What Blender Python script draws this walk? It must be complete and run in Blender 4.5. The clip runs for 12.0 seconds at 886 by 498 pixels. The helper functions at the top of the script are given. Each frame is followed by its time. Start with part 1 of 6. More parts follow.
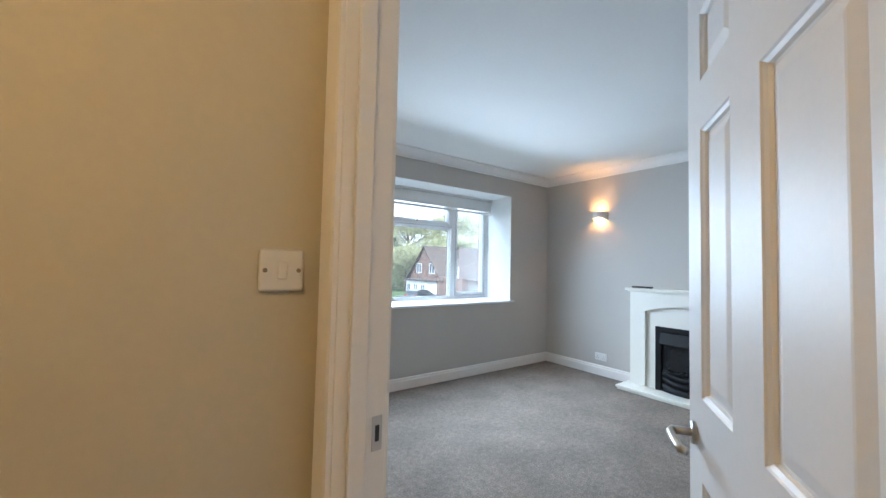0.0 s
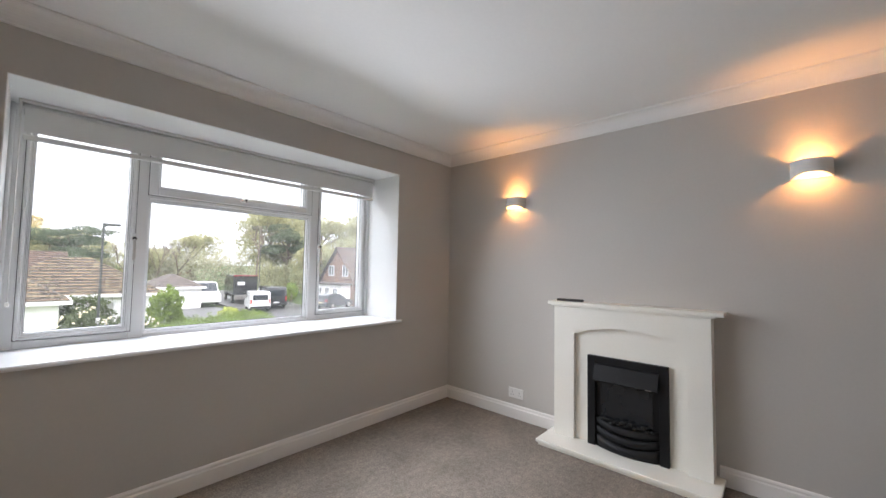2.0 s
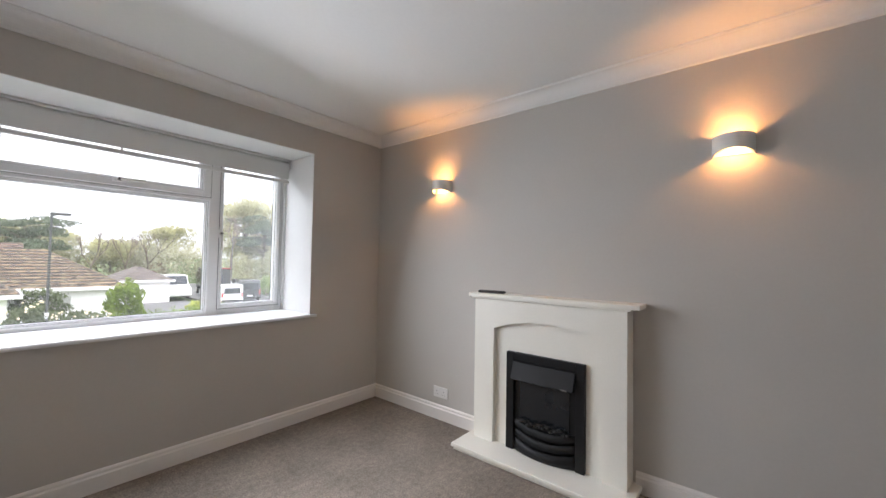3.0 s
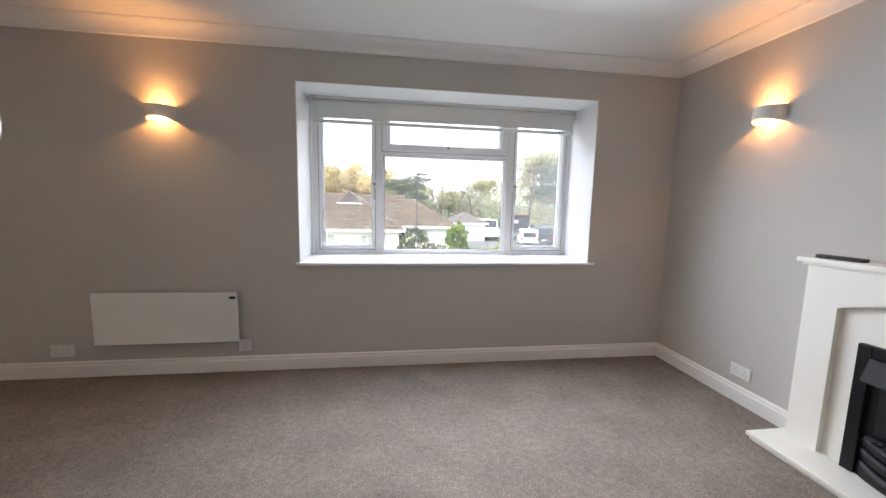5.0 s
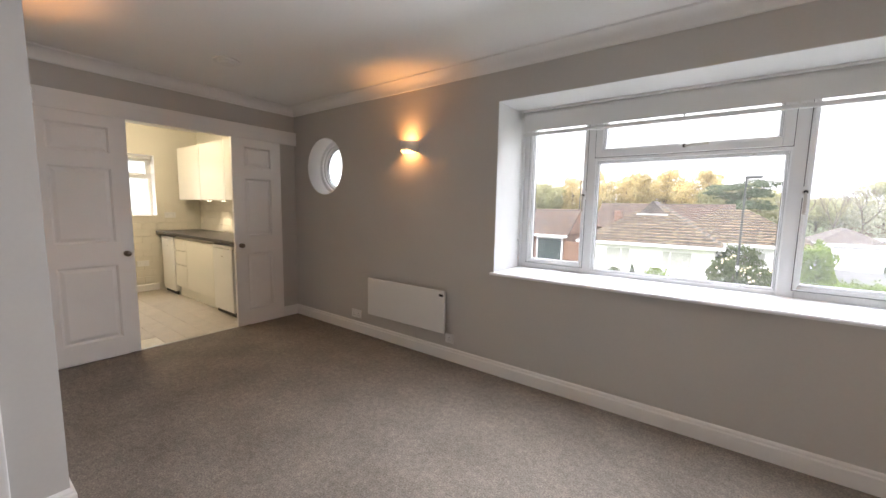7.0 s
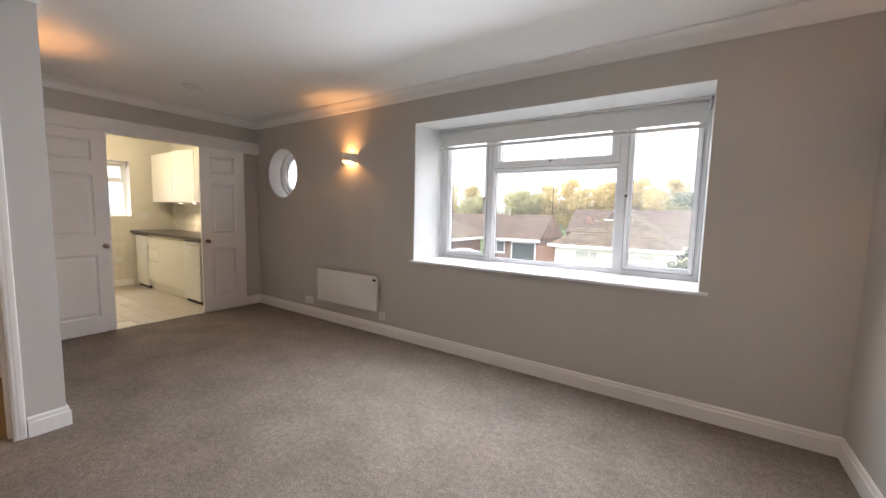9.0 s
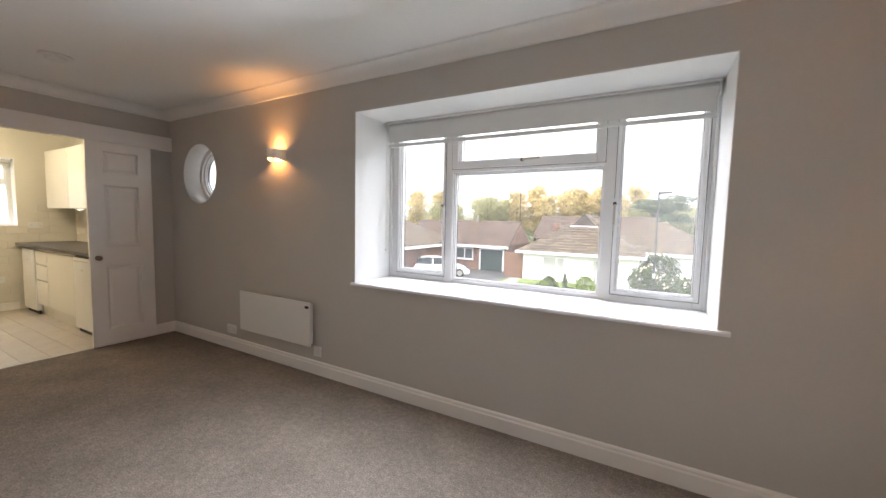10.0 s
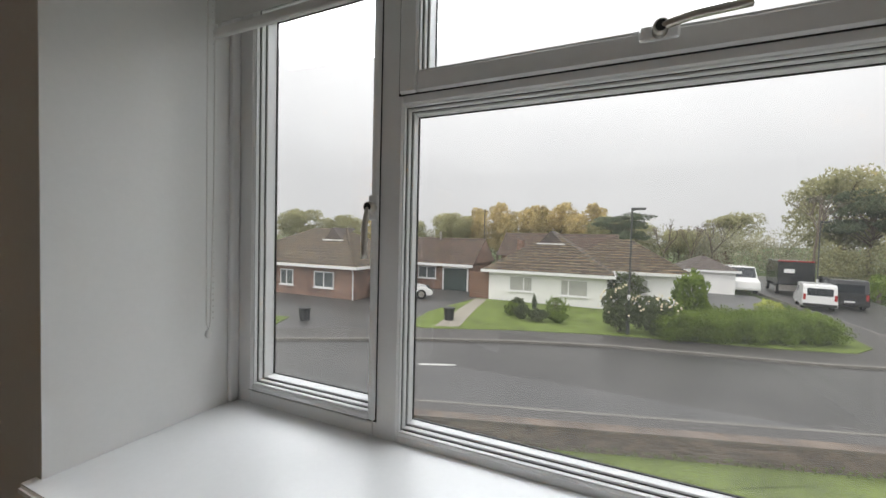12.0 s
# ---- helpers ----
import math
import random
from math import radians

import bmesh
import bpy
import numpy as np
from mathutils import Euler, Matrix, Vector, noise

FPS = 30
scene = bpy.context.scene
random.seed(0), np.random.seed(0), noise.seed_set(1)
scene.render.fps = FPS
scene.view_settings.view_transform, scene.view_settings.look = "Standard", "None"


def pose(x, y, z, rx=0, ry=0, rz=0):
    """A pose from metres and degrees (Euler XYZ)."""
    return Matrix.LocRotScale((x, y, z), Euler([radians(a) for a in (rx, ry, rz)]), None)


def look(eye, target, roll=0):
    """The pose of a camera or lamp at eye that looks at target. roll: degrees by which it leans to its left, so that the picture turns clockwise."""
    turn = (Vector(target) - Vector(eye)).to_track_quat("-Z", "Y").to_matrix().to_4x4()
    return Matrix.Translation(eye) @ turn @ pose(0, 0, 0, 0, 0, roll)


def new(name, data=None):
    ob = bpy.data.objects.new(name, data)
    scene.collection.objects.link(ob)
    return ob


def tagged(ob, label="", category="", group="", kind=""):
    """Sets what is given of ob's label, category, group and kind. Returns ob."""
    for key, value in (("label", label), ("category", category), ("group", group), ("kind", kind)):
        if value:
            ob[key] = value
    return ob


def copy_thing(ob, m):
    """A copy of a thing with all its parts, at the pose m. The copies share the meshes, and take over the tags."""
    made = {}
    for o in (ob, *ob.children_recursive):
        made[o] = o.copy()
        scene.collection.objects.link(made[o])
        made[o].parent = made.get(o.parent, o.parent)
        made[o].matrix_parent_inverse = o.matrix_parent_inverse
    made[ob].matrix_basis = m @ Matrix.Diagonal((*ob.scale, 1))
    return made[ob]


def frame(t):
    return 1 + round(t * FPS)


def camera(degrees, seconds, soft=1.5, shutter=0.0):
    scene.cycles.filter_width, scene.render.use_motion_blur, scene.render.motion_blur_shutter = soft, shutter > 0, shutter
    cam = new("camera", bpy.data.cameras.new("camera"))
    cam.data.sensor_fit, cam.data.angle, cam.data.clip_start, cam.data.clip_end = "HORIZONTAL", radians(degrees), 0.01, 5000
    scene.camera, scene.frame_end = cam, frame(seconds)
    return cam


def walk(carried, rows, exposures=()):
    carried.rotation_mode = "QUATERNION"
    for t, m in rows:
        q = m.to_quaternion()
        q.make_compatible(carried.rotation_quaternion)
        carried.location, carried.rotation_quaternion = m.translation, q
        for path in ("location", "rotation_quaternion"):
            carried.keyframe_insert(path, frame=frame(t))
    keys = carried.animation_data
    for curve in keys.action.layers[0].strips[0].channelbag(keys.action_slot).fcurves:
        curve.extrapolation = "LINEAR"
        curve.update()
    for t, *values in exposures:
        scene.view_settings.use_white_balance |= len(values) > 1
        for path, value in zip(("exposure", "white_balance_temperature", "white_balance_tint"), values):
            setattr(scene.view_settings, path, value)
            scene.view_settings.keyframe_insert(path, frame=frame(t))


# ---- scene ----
cam = camera(99.7, 12.0, soft=1.5)
PATH = [
    (0, (0.8, 0.361, 1.258), (1.97, 1.98, 1.342), 1.3),
    (0.5, (1.038, 0.638, 1.251), (2.472, 2.029, 1.34), 1.1),
    (1, (1.318, 0.823, 1.275), (2.758, 2.208, 1.362), 0.7),
    (1.5, (1.65, 1.012, 1.31), (3.108, 2.379, 1.399), 0.9),
    (2, (2.03, 1.132, 1.297), (3.514, 2.468, 1.399), 1.0),
    (2.5, (2.449, 1.04, 1.286), (4.044, 2.241, 1.396), 0.9),
    (4.5, (2.674, 0.769, 1.26), (3.411, 2.613, 1.019), 1.1),
    (5, (2.6, 0.774, 1.298), (2.882, 2.739, 1.054), 1.3),
    (5.5, (2.545, 0.789, 1.291), (2.407, 2.771, 1.061), 1.4),
    (6, (2.697, 0.893, 1.332), (2.202, 2.813, 1.069), 1.3),
    (6.5, (2.994, 1.113, 1.334), (2.066, 2.867, 1.082), 1.2),
    (8.5, (4.141, 0.845, 1.304), (2.789, 2.306, 1.116), 1.2),
    (9, (4.19, 0.812, 1.288), (3.081, 2.466, 1.101), 1.3),
    (9.5, (4.071, 1.003, 1.314), (3.1, 2.74, 1.11), 1.0),
    (10, (3.939, 1.474, 1.33), (2.967, 3.216, 1.178), 1.3),
    (10.5, (3.745, 1.938, 1.391), (2.8, 3.693, 1.232), 1.0),
    (11, (3.595, 2.488, 1.384), (2.638, 4.242, 1.294), 1.1),
    (11.5, (3.378, 2.93, 1.363), (2.434, 4.692, 1.293), 1.3),
    (12, (3.023, 3.283, 1.372), (2.23, 5.118, 1.312), 1.4),
]

# picture brightness and white balance follow the clip's own automatic exposure
EXPOSURES = [
    (0.0, 1.45, 5050, 3), (0.5, 1.34, 5450, 6), (1.0, 1.2, 5850, 10), (1.5, 1.12, 6000, 12), (2.5, 1.02, 6200, 14), (4.5, 1.2, 5950, 13), (5.5, 1.34, 6050, 14),
    (6.0, 1.38, 6150, 14), (6.5, 1.38, 6250, 15), (9.5, 1.36, 6200, 15), (10.5, 1.0, 6400, 13), (11.0, 0.36, 6450, 12), (11.5, -0.1, 6400, 10), (12.0, -0.25, 6500, 10)]
walk(cam, [(t, look(eye, target, roll)) for t, eye, target, roll in PATH], EXPOSURES)

# ---- world: overcast sky ----
world = bpy.data.worlds.new("overcast_sky")
scene.world = world
world.use_nodes = True
wn, wl = world.node_tree.nodes, world.node_tree.links
sky = wn.new("ShaderNodeTexSky")
sky.sky_type, sky.sun_disc = "NISHITA", False
sky.sun_elevation, sky.sun_rotation = radians(32), radians(200)
sky.dust_density, sky.air_density = 4.0, 1.0
grey = wn.new("ShaderNodeHueSaturation")
grey.inputs["Saturation"].default_value = 0.1
cloud_map = wn.new("ShaderNodeTexCoord")
cloud = wn.new("ShaderNodeTexNoise")
cloud.inputs["Scale"].default_value, cloud.inputs["Detail"].default_value = 1.6, 4.0
wl.new(cloud_map.outputs["Generated"], cloud.inputs["Vector"])
cramp = wn.new("ShaderNodeValToRGB")
cramp.color_ramp.elements[0].position, cramp.color_ramp.elements[0].color = 0.3, (5.4, 5.4, 5.45, 1)
cramp.color_ramp.elements[1].position, cramp.color_ramp.elements[1].color = 0.75, (6.7, 6.65, 6.6, 1)
wl.new(cloud.outputs["Fac"], cramp.inputs["Fac"])
cmix = wn.new("ShaderNodeMixRGB")
cmix.inputs["Fac"].default_value = 0.85
wl.new(sky.outputs["Color"], grey.inputs["Color"])
wl.new(grey.outputs["Color"], cmix.inputs["Color1"])
wl.new(cramp.outputs["Color"], cmix.inputs["Color2"])
split = wn.new("ShaderNodeSeparateXYZ")
wl.new(cloud_map.outputs["Generated"], split.inputs["Vector"])
rise = wn.new("ShaderNodeMapRange")     # an overcast sky is about three times brighter overhead
rise.inputs["From Min"].default_value, rise.inputs["From Max"].default_value = 0.15, 1.0
rise.inputs["To Min"].default_value, rise.inputs["To Max"].default_value = 1.0, 2.6
wl.new(split.outputs["Z"], rise.inputs["Value"])
lift = wn.new("ShaderNodeHueSaturation")
wl.new(rise.outputs["Result"], lift.inputs["Value"])
wl.new(cmix.outputs["Color"], lift.inputs["Color"])
wl.new(lift.outputs["Color"], wn["Background"].inputs["Color"])
wn["Background"].inputs["Strength"].default_value = 0.16

sun = new("sun", bpy.data.lights.new("sun", "SUN"))
sun.data.energy, sun.data.angle, sun.data.color = 1.15, radians(25), (1.0, 0.93, 0.82)
sun.matrix_world = look((0, 0, 30), (6, 14, 0))

# unseen area lamps added to boost the sky's light through the window openings
for name, at, to, sx_, sy_, watts in (("daylight_bay", (3.085, 3.54, 1.48), (3.085, 0.0, 0.35), 2.2, 1.10, 18), ("daylight_sky", (2.6, 7.6, 5.1), (3.0, 2.8, 0.7), 9.0, 2.6, 195), ("daylight_round", (-0.235, 4.75, 2.45), (-0.2, 3.0, 1.0), 0.6, 0.5, 9),
                                      ("daylight_kitchen", (-4.45, 2.75, 2.75), (-2.6, 2.6, 0.6), 0.8, 0.8, 16)):
    dl_ = new(name, bpy.data.lights.new(name, "AREA"))
    dl_.data.shape, dl_.data.size, dl_.data.size_y, dl_.data.energy, dl_.data.color = "RECTANGLE", sx_, sy_, watts, (0.93, 0.97, 1.0)
    dl_.data.spread = radians(155 if name == "daylight_bay" else 132)
    dl_.matrix_world = look(at, to)


# ---- materials ----
def material(name, base, rough=0.5, metal=0.0, var=0.06, scale=6.0, fine=0.0, fine_scale=300.0, bump=0.0, bump_scale=200.0, spec=0.5, island=0.0, coat=0.0, worn=0.0, worn_scale=3.0):
    """A principled surface with variation at two scales and fine relief, in metres."""
    m = bpy.data.materials.new(name)
    m.use_nodes = True
    n, l = m.node_tree.nodes, m.node_tree.links
    b = n["Principled BSDF"]
    b.inputs["Roughness"].default_value, b.inputs["Metallic"].default_value = rough, metal
    b.inputs["Specular IOR Level"].default_value = spec
    b.inputs["Coat Weight"].default_value = coat
    co = n.new("ShaderNodeTexCoord")
    col = None

    def layer(scale_, amount, prev, detail=3.0):
        t = n.new("ShaderNodeTexNoise")
        t.inputs["Scale"].default_value, t.inputs["Detail"].default_value = scale_, detail
        l.new(co.outputs["Object"], t.inputs["Vector"])
        r = n.new("ShaderNodeMapRange")
        r.inputs["From Min"].default_value, r.inputs["From Max"].default_value = 0.3, 0.7
        r.inputs["To Min"].default_value, r.inputs["To Max"].default_value = 1 - amount, 1 + amount
        l.new(t.outputs["Fac"], r.inputs["Value"])
        v = n.new("ShaderNodeHueSaturation")
        l.new(r.outputs["Result"], v.inputs["Value"])
        if prev is None:
            v.inputs["Color"].default_value = (*base, 1)
        else:
            l.new(prev, v.inputs["Color"])
        return v.outputs["Color"]
    if var:
        col = layer(scale, var, col)
    if fine:
        col = layer(fine_scale, fine, col)
    if worn:
        col = layer(worn_scale, worn, col, 6.0)
    if island:
        info = n.new("ShaderNodeObjectInfo")
        r = n.new("ShaderNodeMapRange")
        r.inputs["To Min"].default_value, r.inputs["To Max"].default_value = 1 - island, 1 + island
        l.new(info.outputs["Random"], r.inputs["Value"])
        v = n.new("ShaderNodeHueSaturation")
        l.new(r.outputs["Result"], v.inputs["Value"])
        if col is None:
            v.inputs["Color"].default_value = (*base, 1)
        else:
            l.new(col, v.inputs["Color"])
        col = v.outputs["Color"]
    if col is None:
        b.inputs["Base Color"].default_value = (*base, 1)
    else:
        l.new(col, b.inputs["Base Color"])
    if bump:
        t = n.new("ShaderNodeTexNoise")
        t.inputs["Scale"].default_value, t.inputs["Detail"].default_value = bump_scale, 4.0
        l.new(co.outputs["Object"], t.inputs["Vector"])
        bp = n.new("ShaderNodeBump")
        bp.inputs["Strength"].default_value, bp.inputs["Distance"].default_value = bump, 0.004
        l.new(t.outputs["Fac"], bp.inputs["Height"])
        l.new(bp.outputs["Normal"], b.inputs["Normal"])
    return m


def glowing(name, colour, strength):
    m = bpy.data.materials.new(name)
    m.use_nodes = True
    b = m.node_tree.nodes["Principled BSDF"]
    b.inputs["Base Color"].default_value = (*colour, 1)
    b.inputs["Emission Color"].default_value, b.inputs["Emission Strength"].default_value = (*colour, 1), strength
    return m


def glass_material(name, tint=(1, 1, 1), rough=0.0, ior=1.45):
    m = bpy.data.materials.new(name)
    m.use_nodes = True
    b = m.node_tree.nodes["Principled BSDF"]
    b.inputs["Base Color"].default_value = (*tint, 1)
    b.inputs["Roughness"].default_value, b.inputs["IOR"].default_value = rough, ior
    b.inputs["Transmission Weight"].default_value = 1.0
    return m


def damp_haze_glass(name, low, high):
    """Clear glass under a thin uneven film that scatters a little daylight: damp, and a stand-in for mist outdoors."""
    m = glass_material(name, (0.985, 0.99, 0.99))
    n, l = m.node_tree.nodes, m.node_tree.links
    co = n.new("ShaderNodeTexCoord")
    t = n.new("ShaderNodeTexNoise")
    t.inputs["Scale"].default_value, t.inputs["Detail"].default_value = 2.2, 4.0
    l.new(co.outputs["Object"], t.inputs["Vector"])
    r = n.new("ShaderNodeMapRange")
    r.inputs["From Min"].default_value, r.inputs["From Max"].default_value = 0.3, 0.7
    r.inputs["To Min"].default_value, r.inputs["To Max"].default_value = low, high
    l.new(t.outputs["Fac"], r.inputs["Value"])
    # besides damp, this pale film veils the view in place of outdoor haze
    film = n.new("ShaderNodeBsdfTranslucent")
    film.inputs["Color"].default_value = (0.95, 0.97, 1.0, 1)
    mix = n.new("ShaderNodeMixShader")
    l.new(r.outputs["Result"], mix.inputs["Fac"])
    l.new(n["Principled BSDF"].outputs["BSDF"], mix.inputs[1])
    l.new(film.outputs["BSDF"], mix.inputs[2])
    l.new(mix.outputs["Shader"], n["Material Output"].inputs["Surface"])
    return m


M_WALL = material("warm_grey_emulsion", (0.525, 0.50, 0.468), 0.75, var=0.025, scale=1.3, fine=0.012, fine_scale=60, bump=0.06, bump_scale=130, spec=0.3)
M_HALL = material("magnolia_emulsion", (0.62, 0.565, 0.44), 0.75, var=0.03, scale=1.5, fine=0.015, fine_scale=60, bump=0.06, bump_scale=130, spec=0.3)
M_CEIL = material("white_ceiling_emulsion", (0.82, 0.81, 0.79), 0.85, var=0.02, scale=0.9, fine=0.01, fine_scale=50, bump=0.05, bump_scale=120, spec=0.2)
M_GLOSS = material("white_gloss_paint", (0.80, 0.775, 0.745), 0.42, var=0.02, scale=3, fine=0.01, fine_scale=80, bump=0.03, bump_scale=60)
M_SATIN = material("white_satin_reveal", (0.79, 0.79, 0.78), 0.5, var=0.02, scale=2.5, fine=0.01, fine_scale=70, bump=0.04, bump_scale=110)
M_UPVC = material("white_upvc", (0.78, 0.78, 0.78), 0.3, var=0.02, scale=5, fine=0.01, fine_scale=90)
M_GASKET = material("black_rubber_gasket", (0.02, 0.02, 0.02), 0.6, var=0.1)
M_CARPET = material("taupe_twist_carpet", (0.232, 0.200, 0.170), 0.98, var=0.15, scale=30, fine=0.30, fine_scale=120, bump=0.6, bump_scale=420, spec=0.05, worn=0.14, worn_scale=3.2)
M_HALLCARPET = material("brown_hall_carpet", (0.26, 0.20, 0.135), 0.98, var=0.08, scale=3, fine=0.25, fine_scale=190, bump=1.0, bump_scale=330, spec=0.05)
M_SURROUND = material("cream_white_fire_surround", (0.84, 0.82, 0.75), 0.42, var=0.02, scale=3, fine=0.012, fine_scale=90, bump=0.03, bump_scale=90)
M_BLACK = material("satin_black_metal", (0.006, 0.006, 0.007), 0.5, var=0.15, scale=10, fine=0.05, spec=0.28)
M_BLACKGLASS = material("dark_fire_glass", (0.012, 0.014, 0.017), 0.12, var=0.05)
M_COAL = material("imitation_coal", (0.007, 0.007, 0.007), 0.7, var=0.4, scale=40, bump=0.6, bump_scale=60)
M_HEATER = material("white_enamelled_steel", (0.76, 0.75, 0.73), 0.35, var=0.015, scale=3, fine=0.008)
M_PLASTIC = material("white_plastic", (0.74, 0.73, 0.71), 0.3, var=0.015, scale=10)
M_BLACKPLASTIC = material("black_plastic", (0.010, 0.010, 0.010), 0.55, var=0.1, scale=20)
M_PLASTER = material("white_plaster_lamp", (0.76, 0.74, 0.70), 0.7, var=0.02, scale=12)
M_STEEL = material("brushed_steel", (0.52, 0.49, 0.45), 0.3, metal=1.0, var=0.05, scale=30)
M_BRASS = material("aged_bronze_knob", (0.24, 0.19, 0.15), 0.32, metal=1.0, var=0.12, scale=30)
M_BLIND = material("white_blind_fabric", (0.72, 0.72, 0.70), 0.8, var=0.02, scale=5, fine=0.03, fine_scale=500, bump=0.1, bump_scale=600)
M_UNIT = material("cream_gloss_unit", (0.80, 0.78, 0.71), 0.2, var=0.012, scale=2)
M_WORKTOP = material("dark_grey_laminate", (0.045, 0.04, 0.037), 0.35, var=0.2, scale=9, fine=0.2, fine_scale=90)
M_TILE = material("cream_ceramic_tile", (0.70, 0.66, 0.57), 0.18, var=0.02, scale=4, island=0.025)
M_GROUT = material("pale_grout", (0.655, 0.62, 0.54), 0.85, var=0.05, scale=20)
M_VINYL = material("pale_oak_plank_floor", (0.42, 0.37, 0.30), 0.4, var=0.10, scale=5, fine=0.08, fine_scale=60, island=0.08)
M_KWALL = material("cream_kitchen_emulsion", (0.66, 0.63, 0.54), 0.75, var=0.02, scale=1.5, fine=0.01, fine_scale=60, bump=0.05, bump_scale=130)
M_GLASS = damp_haze_glass("damp_haze_window_glass", 0.008, 0.018)
M_MISTED = damp_haze_glass("misted_window_glass", 0.025, 0.06)
M_OBSCURE = glass_material("obscured_window_glass", (0.9, 0.95, 0.93), 0.35)
M_BULB = glowing("warm_lamp_glow", (1.0, 0.62, 0.26), 14.0)
M_KLED = glowing("warm_downlight_glow", (1.0, 0.84, 0.55), 12.0)
M_HALLGLOW = glowing("warm_ceiling_lamp_glow", (1.0, 0.74, 0.42), 6.0)


# ---- mesh helpers ----
def link(bm, name, mat, parent=None, label="", smooth=False):
    me = bpy.data.meshes.new(name)
    bmesh.ops.recalc_face_normals(bm, faces=bm.faces)
    bm.to_mesh(me)
    bm.free()
    for m in (mat if isinstance(mat, (list, tuple)) else [mat]):
        me.materials.append(m)
    if smooth:
        for p in me.polygons:
            p.use_smooth = True
    ob = new(name, me)
    if parent is not None:
        ob.parent = parent
    if label:
        ob["label"] = label
    return ob


def part(name, bm, mat, parent, label="", smooth=False):
    return link(bm, name, mat, parent, label, smooth)


def thing(name, at, label, category, group="", turn=0.0):
    """An empty at the base of a thing."""
    ob = new(name)
    ob.empty_display_size = 0.1
    ob.matrix_basis = pose(*at, 0, 0, turn)
    return tagged(ob, label, category, group)


def box(bm, a, b, bevel=0.0, seg=1):
    """Adds a box between two corners, with its edges rounded."""
    r = bmesh.ops.create_cube(bm, size=1.0)
    vs = r["verts"]
    for v in vs:
        v.co = Vector([(a[i] + b[i]) / 2 + v.co[i] * (b[i] - a[i]) for i in range(3)])
    if bevel:
        es = list({e for v in vs for e in v.link_edges})
        bmesh.ops.bevel(bm, geom=es, offset=bevel, segments=seg, affect="EDGES", profile=0.5)
    return bm


def boxes(*items, bevel=0.0, seg=1):
    bm = bmesh.new()
    for a, b in items:
        box(bm, a, b, bevel, seg)
    return bm


def cyl(bm, a, b, r, r2=None, seg=20):
    """Adds a rod or cone between two points."""
    a, b = Vector(a), Vector(b)
    d = b - a
    q = d.to_track_quat("Z", "Y").to_matrix().to_4x4()
    bmesh.ops.create_cone(bm, cap_ends=True, segments=seg, radius1=r, radius2=r if r2 is None else r2, depth=d.length,
                          matrix=Matrix.Translation((a + b) / 2) @ q)
    return bm


def ball(bm, c, r, squash=(1, 1, 1), sub=2):
    res = bmesh.ops.create_icosphere(bm, subdivisions=sub, radius=r)
    for v in res["verts"]:
        v.co = Vector(c) + Vector([v.co[i] * squash[i] for i in range(3)])
    return bm


def sweep(bm, profile, path, closed=False):
    """Sweeps a profile of (out, up) along a path of (point, outward) with mitred corners given in the outward vectors."""
    rings = []
    for p, o in path:
        rings.append([bm.verts.new(Vector(p) + Vector(o) * u + Vector((0, 0, v))) for u, v in profile])
    k = len(profile)
    pairs = list(zip(rings, rings[1:])) + ([(rings[-1], rings[0])] if closed else [])
    for r0, r1 in pairs:
        for i in range(k):
            bm.faces.new((r0[i], r0[(i + 1) % k], r1[(i + 1) % k], r1[i]))
    if not closed:
        bm.faces.new(rings[0])
        bm.faces.new(rings[-1][::-1])
    return bm


def tube(bm, pts, r, seg=8):
    """A bent rod through points."""
    pts = [Vector(p) for p in pts]
    rings = []
    q, last = None, None
    for i, p in enumerate(pts):
        d = (pts[min(i + 1, len(pts) - 1)] - pts[max(i - 1, 0)]).normalized()
        q = d.to_track_quat("Z", "Y") if q is None else last.rotation_difference(d) @ q
        last = d
        rings.append([bm.verts.new(p + q @ Vector((math.cos(2 * math.pi * j / seg) * r, math.sin(2 * math.pi * j / seg) * r, 0))) for j in range(seg)])
    for a, b in zip(rings, rings[1:]):
        for j in range(seg):
            bm.faces.new((a[j], a[(j + 1) % seg], b[(j + 1) % seg], b[j]))
    bm.faces.new(rings[0][::-1])
    bm.faces.new(rings[-1])
    return bm


def structure(name, bm, mat, label, smooth=False):
    return tagged(link(bm, name, mat, None, "", smooth), label, name.split("_")[0], kind="structure")


# ---- the room: walls, floor and ceiling ----
XE, YN, YS = 4.95, 3.67, -0.30          # faces of the east, north and south walls
XK, XH, HX = -0.785, 1.20, 1.085       # kitchen wall and hall wall, faces to the room; the hall side of that wall
YA = 1.332                              # face of the short wall south of the alcove
ZC = 2.443                              # ceiling
WX0, WX1, WZ0, WZ1 = 1.929, 4.242, 0.81, 2.135   # bay window opening
RX, RZ, RR = -0.213, 1.757, 0.307       # round window
YO = 4.24                               # outer face of the north wall
HY0, HY1, DZ = 0.285, 1.12, 2.0         # doorway to the hall
KY0, KY1 = 2.03, 3.05                   # opening to the kitchen
XW, YH, YHS, XHW = -3.53, 1.226, -0.75, -1.0   # kitchen west wall, hall north, south and west walls

